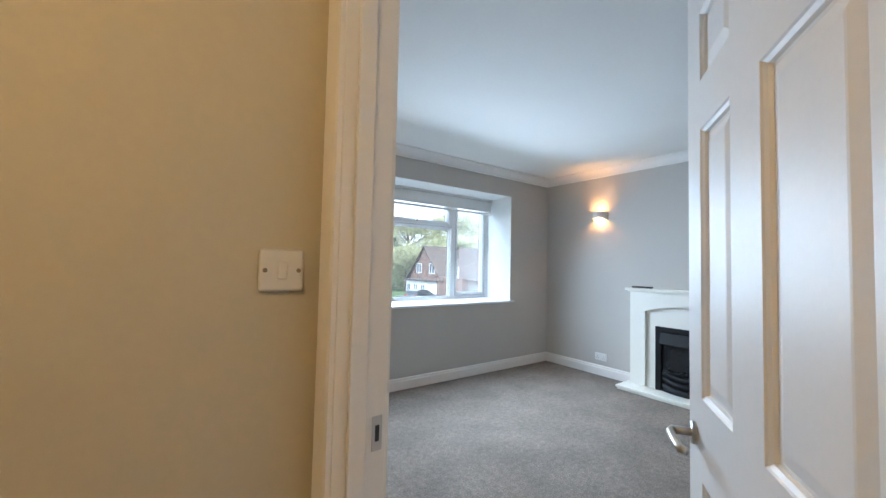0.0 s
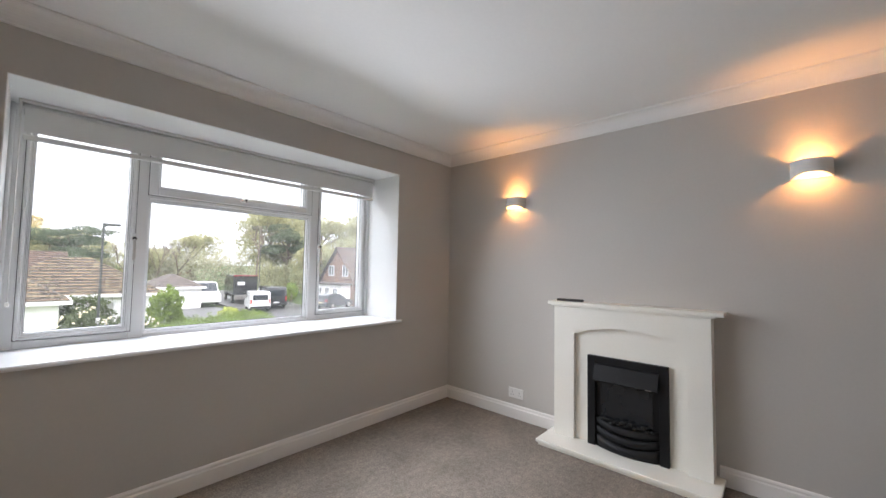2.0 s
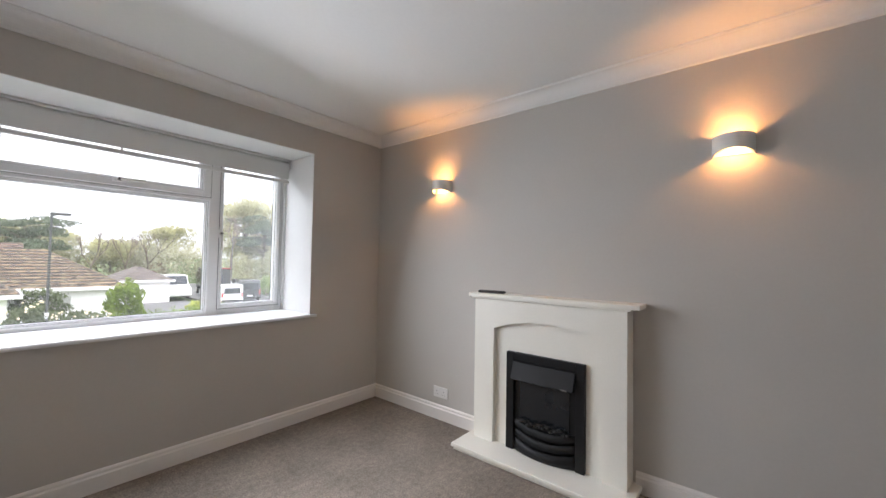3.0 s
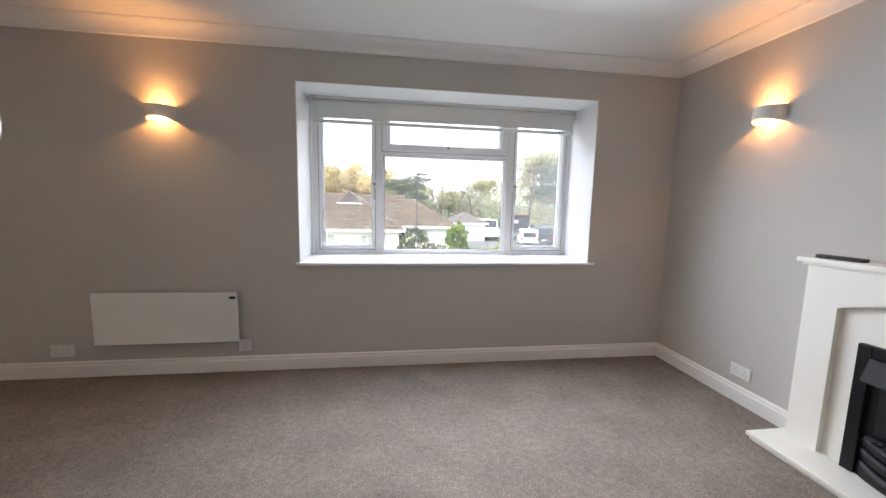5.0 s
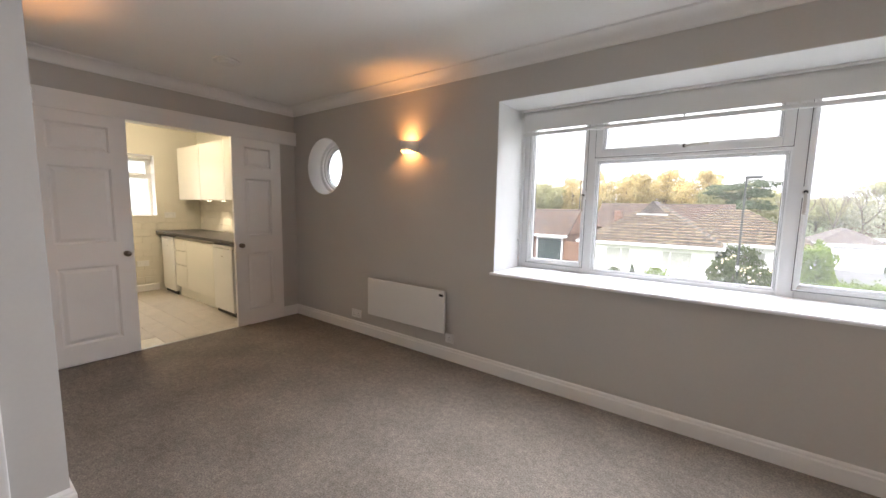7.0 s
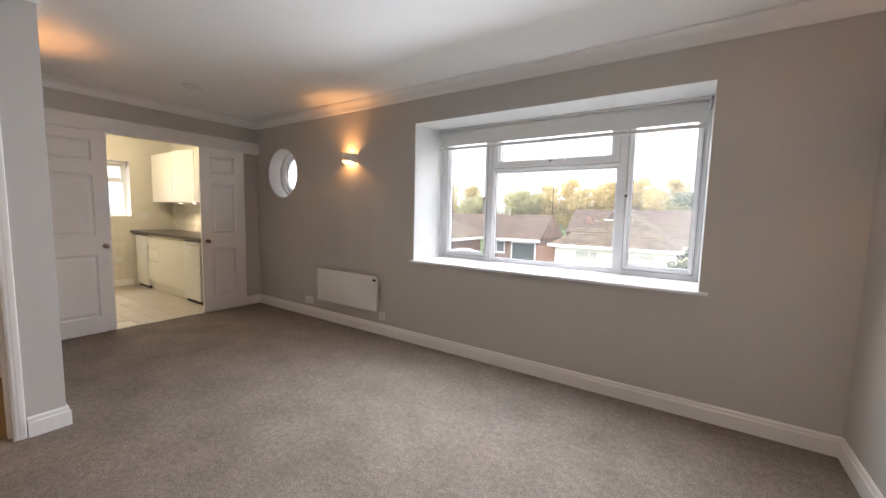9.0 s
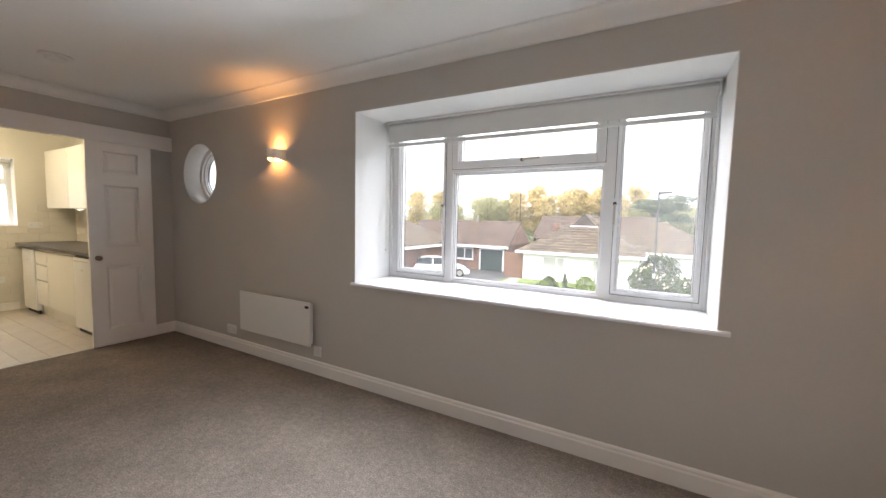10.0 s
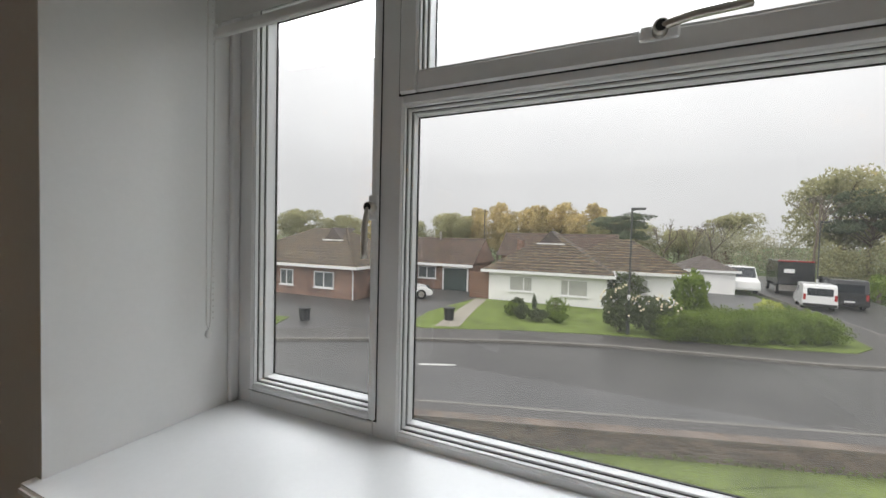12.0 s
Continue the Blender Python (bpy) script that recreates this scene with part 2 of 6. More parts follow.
sx0, sx1, sz0, sz1 = RX - 0.4, RX + 0.4, RZ - 0.4, RZ + 0.4
bm = boxes(((XW - 0.3, YN, -0.3), (sx0, YO, 2.75)), ((sx0, YN, -0.3), (sx1, YO, sz0)), ((sx0, YN, sz1), (sx1, YO, 2.75)),
           ((sx1, YN, -0.3), (WX0, YO, 2.75)), ((WX0, YN, -0.3), (WX1, YO, WZ0)), ((WX0, YN, WZ1), (WX1, YO, 2.75)), ((WX1, YN, -0.3), (XE + 0.3, YO, 2.75)))
N = 64
for y in (YN, YO):
    inner, outer = [], []
    for i in range(N):
        a = 2 * math.pi * i / N
        c, s = math.cos(a), math.sin(a)
        k = 0.4 / max(abs(c), abs(s))
        inner.append(bm.verts.new((RX + RR * c, y, RZ + RR * s)))
        outer.append(bm.verts.new((RX + k * c, y, RZ + k * s)))
    for i in range(N):
        bm.faces.new((inner[i], inner[(i + 1) % N], outer[(i + 1) % N], outer[i]))
structure("wall_north", bm, M_WALL, "warm grey painted wall with a window bay and a round window")

structure("wall_east", boxes(((XE, YS - 0.3, -0.3), (XE + 0.3, YN, 2.75))), M_WALL, "warm grey painted chimney wall behind the fireplace")
structure("wall_south", boxes(((XH, YS - 0.3, -0.3), (XE, YS, 2.75))), M_WALL, "plain warm grey painted wall")
structure("wall_hall", boxes(((HX, YHS, 0), (XH, HY0 - 0.03, 2.6)), ((HX, HY0 - 0.03, DZ + 0.03), (XH, HY1 + 0.03, 2.6)), ((HX, HY1 + 0.03, 0), (XH, YA, 2.6))),
          M_WALL, "warm grey painted wall with the doorway to the hall")
structure("wall_alcove", boxes(((XK, YH + 0.004, 0), (HX, YA, 2.6))), M_WALL, "short warm grey painted wall beside the alcove")
structure("wall_hall_north", boxes(((XHW, YH, 0), (HX, YH + 0.004, 2.6))), M_HALL, "magnolia painted hall wall")
structure("wall_hall_east", boxes(((HX - 0.004, YHS, 0), (HX, HY0 - 0.03, 2.6)), ((HX - 0.004, HY0 - 0.03, DZ + 0.03), (HX, HY1 + 0.03, 2.6)), ((HX - 0.004, HY1 + 0.03, 0), (HX, YH, 2.6))),
          M_HALL, "magnolia painted hall wall round the doorway")
structure("wall_hall_south", boxes(((XHW, YHS - 0.1, 0), (HX, YHS, 2.6))), M_HALL, "magnolia painted hall wall")
structure("wall_hall_west", boxes(((XHW - 0.12, YHS - 0.1, 0), (XHW, YH, 2.6))), M_HALL, "magnolia painted hall end wall")
structure("wall_kitchen", boxes(((XK - 0.1, YA - 0.1, 0), (XK, KY0, 2.6)), ((XK - 0.1, KY0, 2.05), (XK, KY1, 2.6)), ((XK - 0.1, KY1, 0), (XK, YN, 2.6))),
          M_WALL, "warm grey painted wall with the opening to the kitchen")
KWY0, KWY1, KWZ0, KWZ1 = 2.42, 3.08, 1.13, 2.02
structure("wall_kitchen_west", boxes(((XW - 0.3, 1.1, -0.3), (XW, KWY0, 2.75)), ((XW - 0.3, KWY0, -0.3), (XW, KWY1, KWZ0)), ((XW - 0.3, KWY0, KWZ1), (XW, KWY1, 2.75)),
          ((XW - 0.3, KWY1, -0.3), (XW, YN, 2.75))), M_KWALL, "cream painted kitchen wall with a window")
structure("wall_kitchen_south", boxes(((XW, 1.1, 0), (XHW - 0.12, 1.2, 2.6)), ((XHW - 0.12, YH + 0.005, 0), (XK - 0.1, 1.31, 2.6))), M_KWALL, "cream painted kitchen wall")
structure("wall_kitchen_lining", boxes(((XW, YN - 0.004, 0), (XK - 0.1, YN, 2.6))), M_KWALL, "cream painted kitchen wall behind the units")

structure("floor", boxes(((XK, YS, -0.12), (XE, YN, 0.0))), M_CARPET, "taupe twist pile carpet")
structure("floor_hall", boxes(((XHW, YHS, -0.115), (XH - 0.075, YH, 0.004))), M_HALLCARPET, "brown carpet in the hall")
structure("floor_kitchen", boxes(((XW, 1.2, -0.12), (XK, YN, -0.004))), M_GROUT, "pale kitchen subfloor under planks")
structure("ceiling", boxes(((XW - 0.3, -1.0, ZC), (XE + 0.3, YO, 2.75))), M_CEIL, "white painted ceiling")
structure("ceiling_hall", boxes(((XHW, YHS, ZC - 0.004), (HX - 0.005, YH, ZC - 0.001))), M_HALL, "pale hall ceiling")

# coving: a concave quarter with small steps
CV = 0.092
cove = [(0, 0), (0, -CV), (0.006, -CV)]
for i in range(9):
    a = math.pi / 2 * i / 8
    cove.append((0.012 + (CV - 0.018) * (1 - math.cos(a)), -CV + 0.006 + (CV - 0.018) * math.sin(a)))
cove += [(CV, -0.006), (CV, 0)]


def run(profile, pts, z, name, mat, label):
    """A moulding round the room; pts are wall corners with mitre directions."""
    return structure(name, sweep(bmesh.new(), profile, [((x, y, z), (ox, oy, 0)) for x, y, ox, oy in pts]), mat, label)


ROOM = [(XH, YS, 1, 1), (XE, YS, -1, 1), (XE, YN, -1, -1), (XK, YN, 1, -1), (XK, YA, 1, 1), (XH, YA, 1, 1), (XH, YS, 1, 1)]
run(cove, ROOM, ZC, "coving", M_CEIL, "white plaster coving under the ceiling")
skirt = [(0, 0), (0.018, 0), (0.018, 0.082), (0.0165, 0.086), (0.012, 0.090), (0.011, 0.097), (0.0125, 0.101), (0.010, 0.108), (0.005, 0.113), (0.0, 0.115)]
run(skirt, [(XE, 1.43, -1, 0), (XE, YS, -1, 1), (XH, YS, 1, 1), (XH, HY0 - 0.09, 1, 0)], 0.0, "baseboard_south", M_GLOSS, "white moulded skirting board")
run(skirt, [(XH, HY1 + 0.055, 1, 0), (XH, YA, 1, 1), (XK, YA, 1, 1), (XK, KY0 - 0.02, 1, 0)], 0.0, "baseboard_alcove", M_GLOSS, "white moulded skirting board")
run(skirt, [(XK, KY1 + 0.02, 1, 0), (XK, YN, 1, -1), (XE, YN, -1, -1), (XE, 2.47, -1, 0)], 0.0, "baseboard_north", M_GLOSS, "white moulded skirting board")
kskirt = [(0, 0), (0.015, 0), (0.015, 0.09), (0.008, 0.1), (0, 0.1)]
run(kskirt, [(XW, 3.05, 1, 0), (XW, 1.2, 1, 1), (XHW - 0.12, 1.2, 0, 1)], 0.0, "baseboard_kitchen", M_GLOSS, "white kitchen skirting board")
run(kskirt, [(XHW, YH, 1, -1), (HX - 0.055, YH, 0, -1)], 0.004, "baseboard_hall", M_GLOSS, "white hall skirting board")


# ---- doors ----
def panel_door(bm, w, z0, z1, thick, cols, rows, recess=0.013):
    """A moulded panel door along +x, centred on y = 0. cols and rows are the panels' ranges along x and z."""
    xs = sorted({0.0, w, *[v for c in cols for v in c]})
    zs = sorted({z0, z1, *[v for r in rows for v in r]})
    for side in (-1, 1):
        y = side * thick / 2
        for xa, xb in zip(xs, xs[1:]):
            for za, zb in zip(zs, zs[1:]):
                if (xa, xb) in cols and (za, zb) in rows:
                    rings = []
                    for inset, depth in ((0, 0), (0.003, recess * 0.25), (0.010, recess * 0.55), (0.013, recess), (0.020, recess), (0.042, recess * 0.45), (0.046, recess * 0.40)):
                        rings.append([bm.verts.new((x, y - side * depth, z)) for x, z in
                                      ((xa + inset, za + inset), (xb - inset, za + inset), (xb - inset, zb - inset), (xa + inset, zb - inset))])
                    for r0, r1 in zip(rings, rings[1:]):
                        for i in range(4):
                            bm.faces.new((r0[i], r0[(i + 1) % 4], r1[(i + 1) % 4], r1[i]))
                    bm.faces.new(rings[-1])
                else:
                    bm.faces.new([bm.verts.new((x, y, z)) for x, z in ((xa, za), (xb, za), (xb, zb), (xa, zb))])
    t = thick / 2
    for p in (((0, -t, z0), (0, t, z0), (0, t, z1), (0, -t, z1)), ((w, -t, z0), (w, t, z0), (w, t, z1), (w, -t, z1)),
              ((0, -t, z0), (w, -t, z0), (w, t, z0), (0, t, z0)), ((0, -t, z1), (w, -t, z1), (w, t, z1), (0, t, z1))):
        bm.faces.new([bm.verts.new(v) for v in p])
    bmesh.ops.remove_doubles(bm, verts=bm.verts, dist=0.0002)
    return bm


def lever(parent, x, z, side, thick, along=-1):
    """A lever handle on a round rose."""
    y = side * thick / 2
    h = part("door_handle", cyl(bmesh.new(), (x, y, z), (x, y + side * 0.009, z), 0.026, seg=28), M_STEEL, parent, "brushed steel lever handle on a round rose", True)
    bm = cyl(bmesh.new(), (x, y, z), (x, y + side * 0.05, z), 0.0095, seg=16)
    tube(bm, [(x, y + side * 0.048, z), (x + along * 0.015, y + side * 0.056, z), (x + along * 0.05, y + side * 0.058, z), (x + along * 0.105, y + side * 0.056, z), (x + along * 0.118, y + side * 0.046, z)], 0.0095, 14)
    part("lever", bm, M_STEEL, h, "", True)


def six_panels(w):
    s, m = 0.115, 0.10
    c = (w - 2 * s - m) / 2
    return [(s, s + c), (s + c + m, w - s)], [(0.22, 0.84), (1.04, 1.67), (1.775, 1.90)]


DW = 0.814
cols, rows = [(0.17, 0.404), (0.529, 0.714)], [(0.20, 0.78), (0.965, 1.59), (1.705, 1.87)]
door = thing("door_1", (XH + 0.012, HY0 + 0.011, 0), "white six-panel door standing open into the room", "door", turn=34.0)
door["kind"] = "structure"
part("door_leaf", panel_door(bmesh.new(), DW, 0.01, 1.985, 0.042, cols, rows), M_GLOSS, door)
lever(door, DW - 0.05, 0.87, 1, 0.042)
lever(door, DW - 0.05, 0.87, -1, 0.042)
part("latch_plate", boxes(((DW - 0.0005, -0.012, 0.83), (DW + 0.0012, 0.012, 0.91))), M_STEEL, door, "steel latch plate in the door's edge")
part("latch_bolt", boxes(((DW, -0.006, 0.86), (DW + 0.010, 0.006, 0.88)), bevel=0.003), M_STEEL, door)
for z in (0.25, 1.0, 1.75):
    part("hinge", cyl(bmesh.new(), (-0.006, 0.022, z - 0.05), (-0.006, 0.022, z + 0.05), 0.006, seg=12), M_STEEL, door, "steel butt hinge")

# lining, stops and architraves of the doorway
x0, x1 = HX - 0.005, XH + 0.002
dl = tagged(new("door_lining"), "white gloss door lining with stops", "door lining", kind="structure")
for a, b in (((x0, HY1, 0), (x1, HY1 + 0.029, DZ + 0.029)), ((x0, HY0 - 0.029, 0), (x1, HY0, DZ + 0.029))):
    part("jamb", boxes((a, b), bevel=0.0015), M_GLOSS, dl)
part("head", boxes(((x0, HY0, DZ), (x1, HY1, DZ + 0.029))), M_GLOSS, dl)
for a, b in (((x0 + 0.03, HY1 - 0.012, 0), (x0 + 0.068, HY1, DZ)), ((x0 + 0.03, HY0, 0), (x0 + 0.068, HY0 + 0.012, DZ)), ((x0 + 0.03, HY0 + 0.012, DZ - 0.012), (x0 + 0.068, HY1 - 0.012, DZ))):
    part("stop", boxes((a, b), bevel=0.0015), M_GLOSS, dl)
part("strike_plate", boxes(((x1 - 0.034, HY1 - 0.0015, 0.848), (x1 - 0.010, HY1 + 0.001, 0.923))), M_STEEL, dl, "steel strike plate")
part("strike_hole", boxes(((x1 - 0.027, HY1 - 0.0022, 0.868), (x1 - 0.017, HY1 - 0.001, 0.903))), M_BLACKPLASTIC, dl)


def architrave(name, xw, sx, w, d):
    """Three mitred lengths of moulding round the doorway, on the wall face xw, proud by d towards sx."""
    prof = [(0.004, 0), (0.004, d * 0.55), (0.012, d * 0.75), (0.02, d * 0.8), (w * 0.55, d * 0.92), (w * 0.8, d), (w - 0.004, d), (w, d * 0.85), (w, 0)]
    bm = bmesh.new()
    rings = []
    for y, z, oy, oz in ((HY1, 0.004, 1, 0), (HY1, DZ, 1, 1), (HY0, DZ, -1, 1), (HY0, 0.004, -1, 0)):
        rings.append([bm.verts.new((xw + sx * q, y + oy * p, z + oz * p)) for p, q in prof])
    for a, b in zip(rings, rings[1:]):
        for i in range(len(prof)):
            j = (i + 1) % len(prof)
            bm.faces.new((a[i], a[j], b[j], b[i]))
    bm.faces.new(rings[0])
    bm.faces.new(rings[-1])
    return structure(name, bm, M_GLOSS, "white moulded architrave round the doorway")


architrave("trim_door_hall", HX - 0.004, -1, 0.065, 0.02)
architrave("trim_door_room", XH, 1, 0.05, 0.018)

# the far hall door
fd = thing("door_2", (XHW + 0.012, 0.36, 0.004), "white six-panel hall door, closed", "door", turn=90)
fd["kind"] = "structure"
cols2, rows2 = six_panels(0.80)
part("door_leaf", panel_door(bmesh.new(), 0.80, 0.01, 1.99, 0.03, cols2, rows2), M_GLOSS, fd)
part("coat_hook", tube(bmesh.new(), [(0.62, -0.015, 1.80), (0.62, -0.03, 1.79), (0.62, -0.045, 1.80), (0.62, -0.05, 1.83)], 0.005), M_STEEL, fd, "small steel coat hook")
structure("trim_hall_door", boxes(((XHW, 0.29, 0.004), (XHW + 0.018, 0.352, 2.07)), ((XHW, 1.168, 0.004), (XHW + 0.018, 1.222, 2.07)), ((XHW, 0.352, 2.006), (XHW + 0.018, 1.168, 2.07)), bevel=0.003), M_GLOSS, "white architrave round the hall door")


def light_switch(at, face):
    """A rounded switch plate with its rocker and two screws, facing -y."""
    s = thing("light_switch", at, "white plastic rocker light switch on the hall wall", "switch")
    part("plate", boxes(((-0.046, -0.011, -0.046), (0.046, 0, 0.046)), bevel=0.007, seg=3), M_PLASTIC, s, "", False)
    part("rocker", boxes(((-0.010, -0.0155, -0.019), (0.010, -0.010, 0.019)), bevel=0.002), M_PLASTIC, s)
    for x in (-0.034, 0.034):
        part("screw", cyl(bmesh.new(), (x, -0.0125, 0), (x, -0.010, 0), 0.0048, seg=12), M_BRASS, s, "dull brass screw")
    return s


light_switch((0.992, YH, 1.238), -1)

# hall panel heater, seen edge-on
hh = thing("panel_heater", (-0.1, YH, 0.24), "white slim panel heater on the hall wall", "heater")
part("front_panel", boxes(((-0.35, -0.075, 0.0), (0.35, -0.055, 0.37)), bevel=0.004, seg=2), M_HEATER, hh)
part("grille", boxes(((-0.33, -0.055, 0.02), (0.33, -0.03, 0.35))), M_BLACKPLASTIC, hh, "dark louvred heater core")
part("bracket", boxes(((-0.25, -0.03, 0.05), (0.25, 0.0, 0.30))), M_HEATER, hh)

# hall ceiling lamp
hl = thing("ceiling_lamp", (0.1, 0.25, ZC - 0.004), "round opal glass hall ceiling lamp, lit", "lamp")
part("base", cyl(bmesh.new(), (0, 0, -0.02), (0, 0, 0), 0.13, seg=32), M_PLASTIC, hl)
part("shade", ball(bmesh.new(), (0, 0, -0.02), 0.12, (1, 1, 0.5), 3), M_HALLGLOW, hl, "glowing opal glass shade", True)
lamp = new("hall_light", bpy.data.lights.new("hall_light", "POINT"))
lamp.data.energy, lamp.data.color, lamp.data.shadow_soft_size = 7.6, (1.0, 0.57, 0.20), 0.12
lamp.location = (0.1, 0.25, ZC - 0.16)


# ---- sliding kitchen doors ----
def sliding_door(y0, y1, knob_y, label):
    w = y1 - y0
    d = thing("sliding_door", (XK + 0.020, y0, 0), label, "door", "pair of sliding kitchen doors", turn=90)
    part("leaf", panel_door(bmesh.new(), w, 0.01, 2.04, 0.032, [(0.125, w - 0.115)], [(0.17, 0.80), (0.99, 1.60), (1.72, 1.93)]), M_GLOSS, d)
    kx = knob_y - y0
    bm = cyl(bmesh.new(), (kx, -0.016, 0.889), (kx, -0.048, 0.889), 0.010, seg=16)
    ball(bm, (kx, -0.054, 0.889), 0.024, (1, 0.72, 1), 3)
    k = part("knob", bm, M_BRASS, d, "dull bronze round knob", True)
    part("rose", cyl(bmesh.new(), (kx, -0.016, 0.889), (kx, -0.021, 0.889), 0.024, seg=24), M_BRASS, k)
    return d


sliding_door(2.935, 3.464, 2.995, "white panelled sliding door slid towards the window wall")
sliding_door(1.475, 2.088, 2.036, "white panelled sliding door slid behind the short wall")
structure("trim_pelmet", boxes(((XK, YA + 0.001, 2.018), (XK + 0.042, YN - 0.001, 2.165)), bevel=0.004, seg=2), M_GLOSS, "white boxed pelmet over the sliding doors")
structure("trim_kitchen_lining", boxes(((XK - 0.104, KY0, 0), (XK + 0.002, KY0 + 0.022, 2.05)), ((XK - 0.104, KY1 - 0.022, 0), (XK + 0.002, KY1, 2.05)), ((XK - 0.104, KY0 + 0.022, 2.028), (XK + 0.002, KY1 - 0.022, 2.05))), M_GLOSS, "white lining of the kitchen opening")
structure("trim_threshold", boxes(((XK - 0.012, KY0 + 0.022, -0.004), (XK + 0.02, KY1 - 0.022, 0.006)), bevel=0.002), M_STEEL, "thin metal threshold strip")

# ---- bay window ----
FY = 4.125       # face of the frame
GY = 4.190       # glass


def rect_frame(bm, a, b, w, y0, y1, bevel=0.004):
    """A rectangular frame in the xz plane, w wide, between y0 (towards the room) and y1."""
    (xa, za), (xb, zb) = a, b
    box(bm, (xa, y0, za), (xa + w, y1, zb), bevel)
    box(bm, (xb - w, y0, za), (xb, y1, zb), bevel)
    box(bm, (xa + w, y0, za), (xb - w, y1, za + w), bevel)
    box(bm, (xa + w, y0, zb - w), (xb - w, y1, zb), bevel)
    return bm


def window_handle(parent, x, z, y, dx, dz, label):
    """A cranked window handle with a dark button."""
    h = part("handle", boxes(((x - 0.014, y - 0.012, z - 0.034), (x + 0.014, y, z + 0.034)) if abs(dz) > abs(dx) else ((x - 0.034, y - 0.012, z - 0.014), (x + 0.034, y, z + 0.014)), bevel=0.005, seg=2), M_UPVC, parent, label)
    bm = cyl(bmesh.new(), (x, y - 0.01, z), (x, y - 0.034, z), 0.0135, seg=18)
    pts = [(x + dx * s, y - 0.028 - 0.018 * math.sin(min(1, s / 0.06) * math.pi / 2), z + dz * s) for s in (0, 0.012, 0.025, 0.045, 0.065, 0.09, 0.115, 0.132)]
    tube(bm, pts, 0.0078, 12)
    part("lever", bm, M_STEEL, h, "pale metal lever", True)
    part("button", cyl(bmesh.new(), (x, y - 0.034, z), (x, y - 0.0365, z), 0.010, seg=16), M_BLACKPLASTIC, h, "black lock button")


win = thing("window_1", (0, 0, 0), "wide white double-glazed window with two side casements", "window")
win["kind"] = "structure"
ZB, ZT = 0.832, WZ1
bm = bmesh.new()
for xa, xb in ((WX0 + 0.003, WX0 + 0.071), (WX1 - 0.071, WX1 - 0.003)):
    box(bm, (xa, FY, ZB - 0.012), (xb, FY + 0.07, ZT - 0.003), 0.004)
box(bm, (WX0 + 0.071, FY, ZT - 0.071), (WX1 - 0.071, FY + 0.07, ZT - 0.003), 0.004)
for xa, xb, top in ((WX0 + 0.071, 2.465, 0.872), (2.5375, 3.645, 0.855), (3.726, WX1 - 0.071, 0.872)):
    box(bm, (xa, FY, ZB - 0.012), (xb, FY + 0.07, top), 0.004)
box(bm, (2.465, FY, ZB - 0.012), (2.5375, FY + 0.07, ZT - 0.06), 0.004)
box(bm, (3.645, FY, ZB - 0.012), (3.726, FY + 0.07, ZT - 0.06), 0.004)
box(bm, (2.5375, FY, 1.709), (3.645, FY + 0.07, 1.747), 0.004)
part("window_frame", bm, M_UPVC, win)
part("cover_strip", boxes(((WX0 + 0.003, FY - 0.03, ZB), (WX0 + 0.022, FY, ZT - 0.004)), ((WX1 - 0.022, FY - 0.03, ZB), (WX1 - 0.003, FY, ZT - 0.004)), bevel=0.006, seg=2), M_UPVC, win, "white cover strip against the reveal")


def light(xa, xb, za, zb, w, name, glass=M_GLASS):
    """A glazed light: sash, stepped bead, gasket and pane."""
    y = FY - 0.010 if w else FY
    p = win
    if w:
        p = part(name, rect_frame(bmesh.new(), (xa, za), (xb, zb), w, y, FY + 0.06, 0.005), M_UPVC, win)
        part("sash_gasket", rect_frame(bmesh.new(), (xa - 0.003, za - 0.003), (xb + 0.003, zb + 0.003), 0.004, FY - 0.002, FY + 0.03, 0.0), M_GASKET, p, "thin dark seal round the sash")
    a, b = (xa + w, za + w), (xb - w, zb - w)
    bm = bmesh.new()
    for inset, back in ((0.0, 0.006), (0.006, 0.020), (0.012, 0.036)):
        rect_frame(bm, (a[0] + inset, a[1] + inset), (b[0] - inset, b[1] - inset), 0.0055, y + back, GY + 0.008, 0.0015)
    part("bead", bm, M_UPVC, p, "stepped white glazing bead")
    for inset, back in ((0.0045, 0.018), (0.0105, 0.034)):
        part("bead_seam", rect_frame(bmesh.new(), (a[0] + inset, a[1] + inset), (b[0] - inset, b[1] - inset), 0.0019, y + back, y + back + 0.004, 0.0), M_GASKET, p, "thin dark seam of the bead")
    part("gasket", rect_frame(bmesh.new(), (a[0] + 0.016, a[1] + 0.016), (b[0] - 0.016, b[1] - 0.016), 0.0035, GY - 0.004, GY + 0.004, 0.0), M_GASKET, p)
    g = part("pane", boxes(((a[0] + 0.01, GY, a[1] + 0.01), (b[0] - 0.01, GY + 0.006, b[1] - 0.01))), glass, p, "clear glass pane")
    g.visible_shadow = False
    return p


light(2.5355, 3.6465, 0.853, 1.711, 0, "fixed_light")
sl = light(1.998, 2.4735, 0.876, ZT - 0.05, 0.018, "casement")
sr = light(3.7175, 4.200, 0.876, ZT - 0.05, 0.018, "casement", M_MISTED)
st = light(2.530, 3.650, 1.7335, ZT - 0.05, 0.050, "top_light")
window_handle(sl, 2.466, 1.446, FY - 0.010, 0, -1, "white casement handle")
window_handle(sr, 3.722, 1.461, FY - 0.010, 0, -1, "white casement handle")
window_handle(st, 3.105, 1.773, FY - 0.010, 1, 0.05, "white top light handle")

